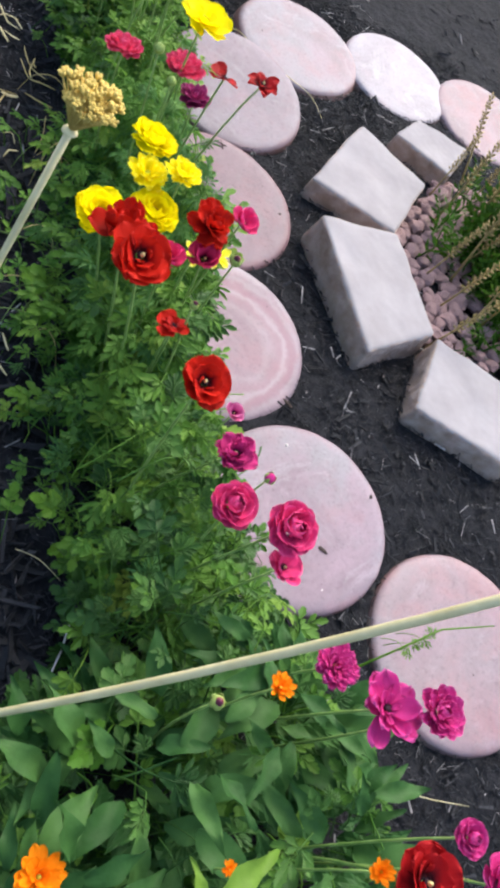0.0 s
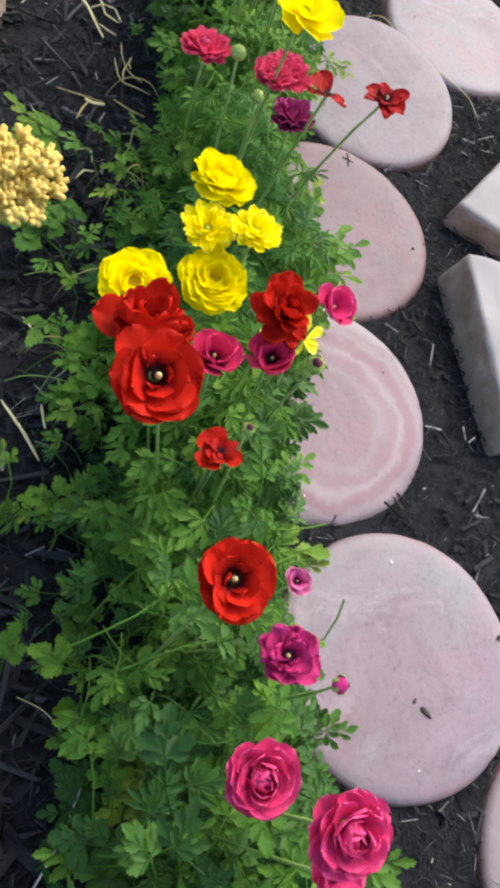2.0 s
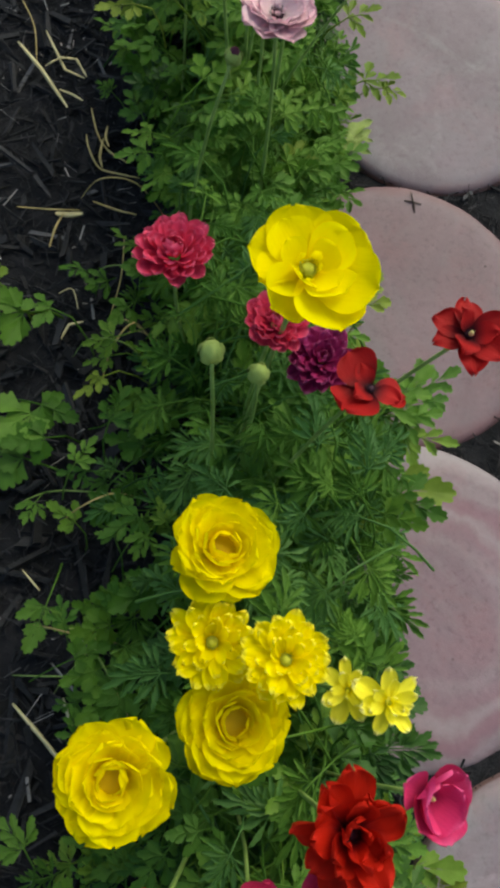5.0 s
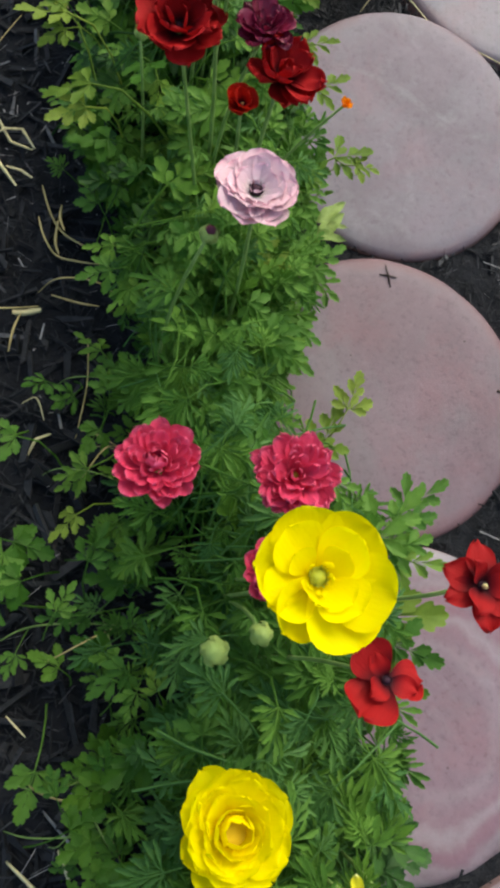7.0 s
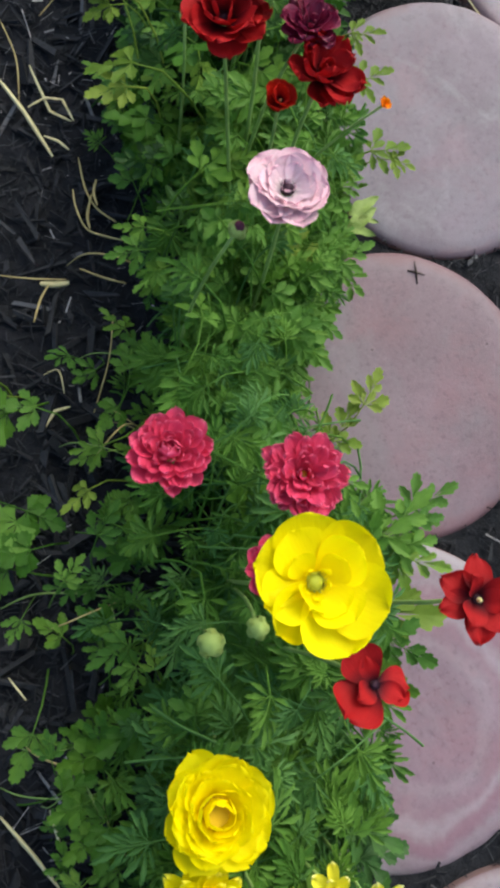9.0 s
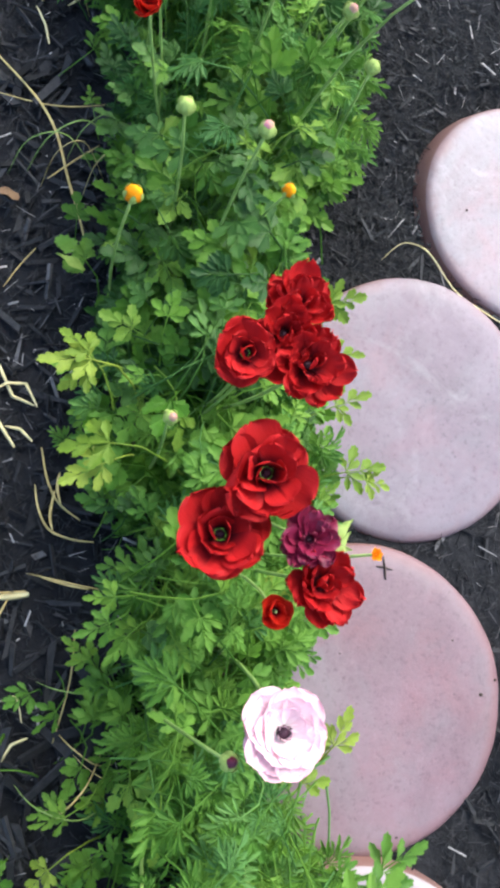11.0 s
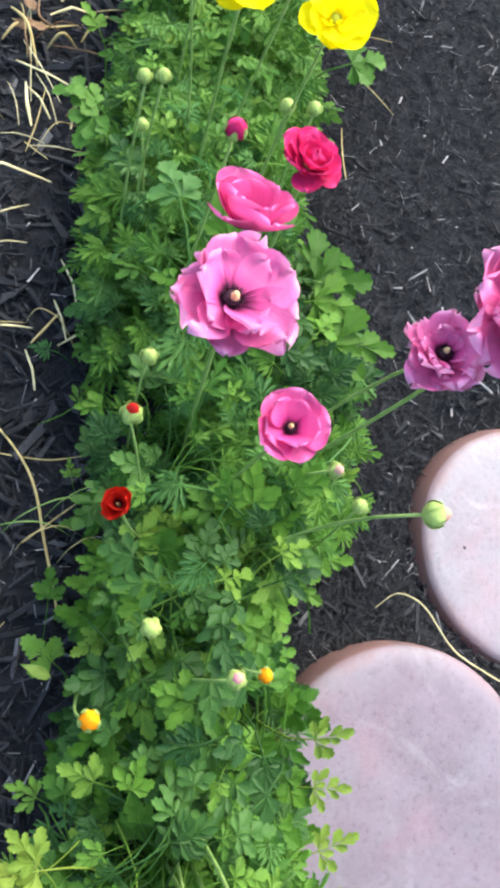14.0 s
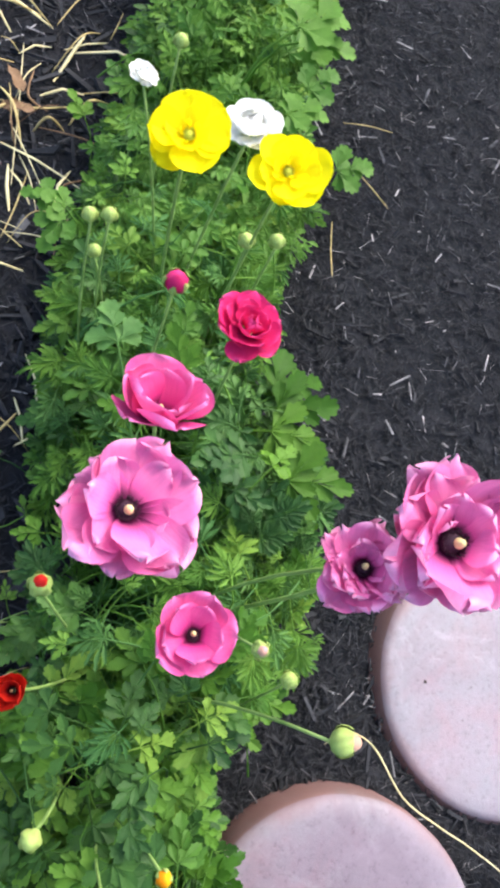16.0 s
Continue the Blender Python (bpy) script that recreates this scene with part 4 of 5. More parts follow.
def stem_of(root, to, rng, lean=(0.0, 0.0), thick=0.0022, back=0.035):
    """A bent stalk from the soil up to the flower's foot."""
    slope = 0.5 if back else 0.2
    back = back if to.y > -0.25 and lean == (0, 0) else 0.0
    if lean == (0, 0):
        lo, hi, _ = strip_at(to.y)
        lean = (slope * ((lo + hi) / 2 + 0.03 - to.x), 0)
    foot = Vector((to.x + lean[0] + rng.uniform(-0.025, 0.025), to.y + lean[1] + back + rng.uniform(-0.025, 0.025), 0))
    foot.z = soil_level(foot.x, foot.y) - 0.005
    pts = [p - to for p in bend(foot, to, (rng.uniform(-0.012, 0.012), rng.uniform(-0.012, 0.012), 0.05 if abs(lean[0]) > 0.045 and to.x > -0.13 else 0.0))]
    verts, faces = tube(pts, [thick * (1.25 - 0.35 * i / 6) for i in range(7)], 6)
    return part("stem", mesh_from("stem", verts, faces, STEM), root)


def flower(style, colour, x, y, z, r, label, tilt=(0, 0), lean=(0, 0), seed=0):
    rng = random.Random(seed * 31 + 7)
    root = new("marigold" if style == "marigold" else "ranunculus")
    to = Vector((x, y, z - (0.5 if style == "full" else 0.25) * r))
    root.location = to
    tagged(root, label, "flower", group="flowers of the bed")
    head = pose(0, 0, 0, tilt[0] + rng.gauss(0, 5), tilt[1] + rng.gauss(0, 5), 0) @ pose(0, 0, 0, 0, 0, rng.uniform(0, 360))
    rings, eye = STYLES[style]
    for shape, count, lift, length, foot in rings:
        start = rng.uniform(0, 360)
        for i in range(count):
            az = start + 360 * i / count + rng.gauss(0, 5)
            ln = r * length * (rng.uniform(0.76, 1.12) if style in UNRULY else rng.uniform(0.88, 1.08))
            m = head @ pose(0, 0, 0, 0, 0, az) @ Matrix.Translation((0, foot * r, 0.03 * r * lift / 30)) @ pose(0, 0, 0, lift + rng.gauss(0, 12 if style in UNRULY else 7), rng.gauss(0, 13 if style in UNRULY else 9), 0)
            m = m @ Matrix.Diagonal((ln * rng.uniform(0.92, 1.1), ln, ln, 1))
            part("petal", rng.choice(petals(colour, shape)), root, m)
    grow = {"ochre": 1.0, "dark": 0.88 if style in ("anemone", "frilly", "bowl", "blushing") else 0.62, "green": 0.75, "closed": 0.8}[eye]
    m = head @ Matrix.Translation((0, 0, 0.05 * r)) @ Matrix.Diagonal((r * grow, r * grow, r * grow, 1))
    part("centre", eye_mesh(eye), root, m, {"dark": "dark purple centre", "ochre": "ochre centre"}.get(eye, "green centre"))
    if eye in ("dark", "green"):
        tagged(part("anther_ring", STORE[eye + "_stamens"], root, m), kind="stuff")
    if eye == "dark" and style in ("anemone", "frilly", "bowl", "poppy", "cup", "star"):
        if "pistil" not in STORE:
            STORE["pistil"] = dome("pistil", 0.07, 0.15, PISTIL, 8, 4)
        part("pistil", STORE["pistil"], root, head @ Matrix.Translation((0.02 * r, -0.03 * r, 0.18 * r)) @ Matrix.Diagonal((r, r, r, 1)), "cream pistil")
    stem_of(root, to, rng, lean, 0.0011 + 0.012 * r)
    return root


def bud(colour, x, y, z, r, label, lean=(0, 0), tilt=(0, 0), seed=0):
    """A closed bud: a green body in sepals, with a coloured tip."""
    rng = random.Random(seed * 17 + 3)
    root = new("ranunculus_bud")
    to = Vector((x, y, z - r))
    root.location = to
    tagged(root, label, "flower bud", group="buds of the bed")
    head = pose(0, 0, 0, tilt[0] + rng.gauss(0, 8), tilt[1] + rng.gauss(0, 8), 0) @ pose(0, 0, 0, 0, 0, rng.uniform(0, 360))
    tipped = colour in ("bud_pink", "purple", "bud_red")
    material = PETALS[colour] if colour and not tipped else BUD_GREEN
    key = ("body", material.name)
    if key not in STORE:
        profile = [(0.05, 0.0), (0.62, 0.22), (0.95, 0.70), (0.92, 1.15), (0.66, 1.60), (0.30, 1.86), (0.02, 1.95)]
        verts, faces = [], []
        for q, h in profile:
            for k in range(10):
                t = 2 * math.pi * k / 10
                w = q * (1 + 0.08 * math.cos(5 * t + h))
                verts.append((w * math.cos(t), w * math.sin(t), h))
        faces = [(j * 10 + k, j * 10 + (k + 1) % 10, (j + 1) * 10 + (k + 1) % 10, (j + 1) * 10 + k) for j in range(6) for k in range(10)]
        faces.append(tuple(range(60, 70)))
        STORE[key] = mesh_from("bud_body", verts, faces, material)
    if "sepal" not in STORE:
        verts = []
        for j in range(5):
            v = j / 4
            w = 0.50 * math.sin(math.pi * (0.18 + 0.78 * v)) + 0.03
            q = [0.25, 0.90, 1.05, 1.00, 0.80][j]
            for u in (-1, -0.4, 0.4, 1):
                verts.append((u * w * 0.8, q - 0.12 * u * u, 0.12 + 1.55 * v))
        STORE["sepal"] = mesh_from("sepal", verts, [(j * 4 + i, j * 4 + i + 1, j * 4 + i + 5, j * 4 + i + 4) for j in range(4) for i in range(3)], BUD_GREEN)
    size = Matrix.Diagonal((r, r, r, 1))
    if tipped:
        if ("tip", colour) not in STORE:
            STORE[("tip", colour)] = dome("tip", 0.66, 0.95, PETALS[colour], 10, 5, 0.10)
        part("tip", STORE[("tip", colour)], root, head @ Matrix.Translation((0, 0, 1.22 * r)) @ size, "coloured petal tip")
    part("bud_body", STORE[key], root, head @ size)
    for i in range(5):
        part("sepal", STORE["sepal"], root, head @ pose(0, 0, 0, 0, 0, 72 * i) @ pose(0, 0, 0, rng.uniform(-8, 2), 0, 0) @ size)
    stem_of(root, to, rng, lean, 0.0013, 0.0)
    return root


# style, colour, place, radius, label, tilt, lean of the stalk
YEL = "bright yellow ranunculus on a green stem"
FLOWERS = [
    ("poppy", "orange_red", -0.147, -0.644, 0.421, 0.0275, "bright red open ranunculus with a dark centre", (16, 0), (0, 0)),
    ("frilly", "plum", -0.080, -0.666, 0.338, 0.0235, "magenta ranunculus with a dark centre", (0, 0), (-0.02, 0)),
    ("double", "pink", -0.107, -0.746, 0.392, 0.0240, "full deep-pink ranunculus with tight inner petals", (14, 0), (0, 0)),
    ("double", "pink", -0.059, -0.767, 0.411, 0.0262, "full deep-pink ranunculus facing upwards", (14, 0), (-0.02, 0)),
    ("bowl", "pink", -0.051, -0.792, 0.375, 0.0190, "deep-pink ranunculus half under another bloom", (10, 0), (-0.02, 0)),
    ("cup", "light_pink", -0.073, -0.606, 0.315, 0.0125, "small light-pink ranunculus half open", (0, 0), (0, 0)),
    ("fading", "orange_red", -0.150, -0.530, 0.335, 0.0190, "fading red ranunculus with few petals remaining", (0, 0), (0, 0)),
    ("poppy", "orange_red", -0.219, -0.535, 0.438, 0.0320, "large red ranunculus with a dark centre", (14, 4), (0, 0)),
    ("tousled", "orange_red", -0.229, -0.487, 0.412, 0.0360, "orange-red ranunculus beside a larger red bloom", (-22, 0), (0, 0)),
    ("fading", "red", -0.150, -0.526, 0.335, 0.0150, "small fading red ranunculus", (0, 0), (0, 0)),
    ("cup", "rose_cup", -0.175, -0.474, 0.372, 0.0215, "rose-pink cup-shaped ranunculus with a dark centre", (0, 0), (0, 0)),
    ("cup", "rose_cup", -0.132, -0.461, 0.374, 0.0200, "rose-pink cup-shaped ranunculus beside a red one", (6, 0), (0, 0)),
    ("tousled", "orange_red", -0.133, -0.432, 0.398, 0.0285, "ragged bright red ranunculus with narrow petals", (0, 0), (0, 0)),
    ("cup", "pink", -0.098, -0.416, 0.396, 0.0205, "pink half-open ranunculus over a paver", (0, 8), (-0.03, 0)),
    ("wisp", "pale_yellow", -0.085, -0.380, 0.298, 0.0225, "pale yellow ragged ranunculus with whitish tips", (0, 0), (-0.02, 0)),
    ("wisp", "pale_yellow", -0.106, -0.374, 0.285, 0.0190, "small pale yellow ragged ranunculus", (0, 0), (0, 0)),
    ("full", "yellow", -0.182, -0.390, 0.357, 0.0300, YEL + " with an olive centre", (0, 0), (0, 0)),
    ("notchy", "lemon", -0.162, -0.359, 0.384, 0.0234, YEL + ", ragged and full", (0, 0), (0, 0)),
    ("notchy", "lemon", -0.196, -0.351, 0.362, 0.0245, YEL + ", ragged at the rim", (0, 0), (0, 0)),
    ("full", "yellow", -0.194, -0.305, 0.378, 0.0300, YEL + ", round and full", (0, 0), (0, 0)),
    ("full", "yellow", -0.241, -0.417, 0.361, 0.0311, YEL + ", full and globe-like", (0, 0), (0, 0)),
    ("single", "yellow", -0.167, -0.186, 0.452, 0.0320, "large open yellow ranunculus with a green centre", (0, 0), (0, -0.02)),
    ("scalloped", "rose", -0.228, -0.116, 0.332, 0.0275, "full rose-pink ranunculus with ruffled petals", (0, 0), (0, 0)),
    ("mum", "rose", -0.150, -0.124, 0.343, 0.0280, "full rose-pink ranunculus beside a yellow one", (0, 0), (0, 0)),
    ("star", "dark_red", -0.071, -0.190, 0.406, 0.0210, "dark red star-shaped ranunculus over a paver", (0, 0), (-0.06, 0)),
    ("mum", "mulberry", -0.139, -0.189, 0.352, 0.0225, "purplish ragged ranunculus past its best", (0, 0), (0, 0)),
    ("scalloped", "rose", -0.170, -0.180, 0.380, 0.0200, "rose-red ranunculus half under a yellow bloom", (0, 0), (0, 0)),
    ("fading", "dark_red", -0.130, -0.232, 0.424, 0.0200, "dark red ranunculus with loose petals", (0, 0), (-0.05, 0)),
    ("blushing", "blush", -0.173, 0.041, 0.369, 0.0270, "white ranunculus flushed with pink, dark at its eye", (0, 0), (0, 0)),
    ("rosette", "dark_red", -0.218, 0.250, 0.402, 0.0205, "bright red ranunculus in a red cluster", (0, 0), (0, 0)),
    ("tousled", "dark_red", -0.185, 0.290, 0.386, 0.0245, "red ranunculus at the top of a cluster", (0, 0), (0, 0)),
    ("tousled", "dark_red", -0.177, 0.251, 0.391, 0.0265, "red ruffled ranunculus with a dark heart", (0, 0), (0, 0)),
    ("tousled", "dark_red", -0.193, 0.268, 0.390, 0.0220, "red ranunculus between other red blooms", (0, 0), (0, 0)),
    ("rosette", "dark_red", -0.195, 0.187, 0.380, 0.0320, "large red ranunculus with broad petals", (0, 0), (0, 0)),
    ("rosette", "dark_red", -0.217, 0.150, 0.366, 0.0300, "large red ranunculus beside another red one", (0, 0), (0, 0)),
    ("tousled", "purple", -0.164, 0.151, 0.369, 0.0200, "purple-brown fading ranunculus among red ones", (0, 0), (0, 0)),
    ("tousled", "dark_red", -0.153, 0.126, 0.362, 0.0265, "dark red ruffled ranunculus over a paver", (0, 0), (0, 0)),
    ("cup", "orange_red", -0.178, 0.108, 0.352, 0.0115, "small orange-red ranunculus just opening", (0, 0), (0, 0)),
    ("bowl", "mid_pink", -0.187, 0.587, 0.372, 0.0250, "pink ranunculus with a dark centre", (0, 0), (0, 0)),
    ("anemone", "light_pink", -0.244, 0.641, 0.430, 0.0405, "large pink ranunculus with a black centre", (0, 0), (0, 0)),
    ("frilly", "light_pink", -0.102, 0.638, 0.418, 0.0300, "pink ranunculus leaning over the mulch", (0, 0), (-0.06, -0.02)),
    ("frilly", "light_pink", -0.063, 0.657, 0.452, 0.0480, "large pink ranunculus leaning over a paver", (0, 0), (-0.09, -0.02)),
    ("cup", "mid_pink", -0.238, 0.703, 0.412, 0.0350, "pink cup-shaped ranunculus seen from the side", (-20, 6), (0, 0)),
    ("swirl", "crimson", -0.186, 0.798, 0.367, 0.0290, "full crimson-pink ranunculus on a stem", (0, 0), (0, 0)),
    ("single", "yellow", -0.179, 0.923, 0.384, 0.0300, "bright yellow wide-open ranunculus bloom", (18, 0), (0, 0)),
    ("single", "yellow", -0.2555, 0.903, 0.416, 0.0305, "bright yellow open ranunculus with loose petals", (18, 0), (0, 0)),
    ("double", "white", -0.2105, 0.958, 0.374, 0.0250, "white globe-shaped ranunculus bloom", (0, 0), (0, 0)),
    ("double", "white", -0.298, 0.981, 0.366, 0.0130, "small white ranunculus just opening", (0, 0), (0, 0)),
    ("marigold", "orange", -0.081, -0.907, 0.421, 0.0135, "small orange marigold among plain leaves", (0, 0), (0, 0)),
    ("ragged", "magenta", 0.029, -0.915, 0.406, 0.0305, "magenta ranunculus with separate petals", (0, 0), (-0.03, 0)),
    ("scalloped", "magenta", 0.076, -0.917, 0.417, 0.0245, "full magenta ranunculus over a paver", (0, 0), (-0.05, 0)),
    ("mum", "magenta", -0.002, -0.877, 0.376, 0.0230, "magenta ranunculus leaning aside", (0, 0), (0, 0)),
    ("double", "magenta", 0.086, -1.013, 0.420, 0.0165, "small magenta ranunculus on a long stem", (0, 0), (-0.06, 0)),
    ("poppy", "dark_red", 0.016, -1.041, 0.453, 0.0290, "dark red open ranunculus with a black centre", (0, 0), (0, 0)),
    ("double", "magenta", 0.112, -1.049, 0.420, 0.0260, "full magenta ranunculus at the bed's edge", (0, 0), (-0.05, 0)),
    ("marigold", "orange", 0.005, -1.035, 0.410, 0.0120, "small yellow-orange marigold beside a red bloom", (0, 0), (0, 0)),
    ("marigold", "orange", -0.225, -1.035, 0.285, 0.0240, "orange marigold low among broad leaves", (0, 0), (0, 0)),
    ("marigold", "orange", -0.092, -1.032, 0.345, 0.0080, "tiny orange marigold half hidden by leaves", (0, 0), (0, 0)),
    ("cup", "orange_red", -0.285, 0.539, 0.293, 0.0150, "small red half-open ranunculus with few petals", (0, 0), (0, 0)),
    ("marigold", "orange", -0.095, 0.149, 0.305, 0.0055, "tiny orange marigold beside a paver", (0, 0), (-0.06, 0)),
]
for i, (style, colour, x, y, z, r, label, tilt, lean) in enumerate(FLOWERS):
    flower(style, colour, x, y, z, r, label, tilt, lean, i)

BUDS = [
    ("magenta", -0.031, -0.674, 0.311, 0.0065, "small pink bud on a thin stem over a paver", (-0.05, 0)),
    ("purple", -0.102, -0.466, 0.389, 0.0070, "dark brown fading flower bud", (0, 0)),
    (None, -0.207, -0.217, 0.415, 0.0065, "round green bud on a stem", (0, 0)),
    (None, -0.179, -0.211, 0.377, 0.0060, "round green bud beside a yellow bloom", (0, 0)),
    ("purple", -0.200, 0.021, 0.346, 0.0060, "dark bud with green sepals", (0, 0)),
    ("amber", -0.283, 0.395, 0.279, 0.0075, "orange bud about to open", (0, 0)),
    ("amber", -0.159, 0.436, 0.255, 0.0060, "small yellow-orange bud on a stem", (0, 0)),
    ("bud_pink", -0.200, 0.428, 0.338, 0.0065, "pink-tipped bud on a green stem", (0, 0)),
    (None, -0.253, 0.458, 0.305, 0.0070, "pale green round bud", (0, 0)),
    ("bud_red", -0.285, 0.607, 0.284, 0.0085, "red-tipped bud with green sepals", (0, 0)),
    ("bud_pink", -0.097, 0.541, 0.384, 0.0090, "plump green bud with a pink tip", (-0.05, 0.02)),
    ("bud_pink", -0.122, 0.595, 0.275, 0.0070, "pale pink bud on a stem", (0, 0)),
    (None, -0.085, 0.577, 0.236, 0.0070, "pale green bud on a stem", (0, 0)),
    ("pink", -0.240, 0.837, 0.335, 0.0095, "pink bud about to open", (0, 0)),
    (None, -0.314, 0.893, 0.302, 0.0065, "small green bud on a stem", (0, 0)),
    (None, -0.300, 0.895, 0.306, 0.0065, "small green bud on a stem", (0, 0)),
    (None, -0.184, 0.932, 0.268, 0.0075, "yellowish green bud on a stem", (0, 0)),
    (None, -0.155, 0.948, 0.256, 0.0075, "yellowish green bud on a stem", (0, 0)),
    (None, -0.311, 0.908, 0.226, 0.0065, "small green bud on a stem", (0, 0)),
    (None, -0.277, 0.667, 0.262, 0.0070, "pale green bud on a stem", (0, 0)),
    ("bud_pink", -0.238, 0.242, 0.244, 0.0060, "greenish pink bud low in the leaves", (0, 0)),
    ("purple", -0.113, -0.912, 0.370, 0.0065, "purple-tipped bud among plain leaves", (0, 0)),
    ("purple", -0.140, -0.520, 0.365, 0.0050, "dark withered bud on a stem", (0, 0)),
    (None, -0.278, 1.060, 0.330, 0.0065, "pale green bud on a stem", (0, 0)),
]
for i, (colour, x, y, z, r, label, lean) in enumerate(BUDS):
    bud(colour, x, y, z, r, label, lean, (0, 55) if "plump" in label else (0, 0), i)


# ---- dry stalks ----
def dry_stalk():
    a, b = Vector((-0.365, -0.909, 0.03)), Vector((0.042, -0.872, 0.75))
    root = new("dry_stalk")
    root.location = a
    tagged(root, "pale yellow dry flower stalk leaning across the bed", "stalk")
    verts, faces = tube([p - a for p in bend(a, b, (0.004, -0.010, 0.008), 9)], [0.0041 - 0.0001 * i for i in range(9)], 10)
    part("stalk", mesh_from("stalk", verts, faces, DRY_PALE), root)


dry_stalk()


def seed_head():
    """A dry umbel: seed capsules at the ends of rays that fan out from one point."""
    rng = random.Random(4)
    c = Vector((-0.313, -0.566, 0.570))
    root = new("dried_seed_head")
    root.location = c
    tagged(root, "golden dried allium seed head on a pale stalk", "seed head")
    verts, faces = tube([p - c for p in bend((-0.42, -0.68, soil_level(-0.42, -0.68)), c, (0, 0, 0), 8)], [0.0030] * 8, 8)
    part("stalk", mesh_from("stalk", verts, faces, DRY_PALE), root)
    part("node", dome("node", 0.006, 0.004, DRY_PALE), root)
    shapes = []
    for s in range(3):
        verts, faces = tube([(0, 0, 0), (0.022, 0.0004 * s, 0), (0.046, 0, 0)], [0.0007, 0.0006, 0.0007], 4)
        for q in range(4 + s % 2):
            a = q * 6.283 / (4 + s % 2) + s
            o = Vector((0.049, math.cos(a) * 0.0017, math.sin(a) * 0.0017))
            tip = Vector((0.0505 + 0.0015 * (q % 2), math.cos(a) * 0.0031, math.sin(a) * 0.0031))
            v2, f2 = tube([Vector((0.046, 0, 0)), o, tip], [0.0010, 0.0017, 0.0012], 5)
            k = len(verts)
            verts += v2
            faces += [tuple(i + k for i in f) for f in f2]
        shapes.append(mesh_from("seed_capsule", verts, faces, SEED))
    axis = Vector((0.20, 0.0, 1)).normalized().to_track_quat("Z", "X").to_matrix()
    for i in range(125):
        a = i * 2.39996
        tilt = radians(31) * math.sqrt((i + 0.5) / 125)
        d = axis @ Vector((math.sin(tilt) * math.cos(a), math.sin(tilt) * math.sin(a), math.cos(tilt)))
        s = rng.uniform(0.60, 0.95)
        m = d.to_track_quat("X", "Z").to_matrix().to_4x4() @ pose(0, 0, 0, rng.uniform(0, 90), 0, 0) @ Matrix.Diagonal((s, s, s, 1))
        part("seed_capsule", rng.choice(shapes), root, m)


seed_head()


def straw(points, radius, label, material=DRY):
    pts = [Vector((x, y, soil_level(x, y) + h)) for x, y, h in points]
    kinked = material is DRY_PALE and radius > 0.001 and len(pts) < 6
    smooth = []
    for i in range(len(pts) - 1):
        p0, p1, p2, p3 = pts[max(i - 1, 0)], pts[i], pts[i + 1], pts[min(i + 2, len(pts) - 1)]
        for k in range(6):
            t = k / 6
            curve = 0.5 * ((2 * p1) + (p2 - p0) * t + (2 * p0 - 5 * p1 + 4 * p2 - p3) * t * t + (3 * p1 - p0 - 3 * p2 + p3) * t ** 3)
            smooth.append(p1.lerp(p2, t) if kinked else curve)
    smooth.append(pts[-1])
    o = smooth[0].copy()
    n = len(smooth)
    if kinked:
        # a flattened, folded blade, ragged at its ends
        verts, faces = [], []
        for i, p in enumerate(smooth):
            d = smooth[min(i + 1, n - 1)] - smooth[max(i - 1, 0)]
            side = Vector((-d.y, d.x, 0)).normalized() * radius * (1.35 - 0.7 * abs(2 * i / (n - 1) - 1) ** 3) * (1 + (0.22 if n > 14 else 0.05) * math.sin(i * 1.9 + o.x * 90))
            up = Vector((0, 0, radius * 0.45))
            verts += [p - o + side, p - o + up, p - o - side, p - o - up * 0.6]
        faces = [(i * 4 + k, i * 4 + (k + 1) % 4, i * 4 + 4 + (k + 1) % 4, i * 4 + 4 + k) for i in range(n - 1) for k in range(4)] + [(0, 1, 2, 3), (4 * n - 1, 4 * n - 2, 4 * n - 3, 4 * n - 4)]
    else:
        verts, faces = tube([p - o for p in smooth], [radius * (1.0 - 0.5 * abs(2 * i / (n - 1) - 1) ** 2) for i in range(n)], 6)
    ob = new("dry_straw", mesh_from("dry_straw", verts, faces, material))
    ob.location = o
    return tagged(ob, label, "straw", group="dry straws on the mulch")


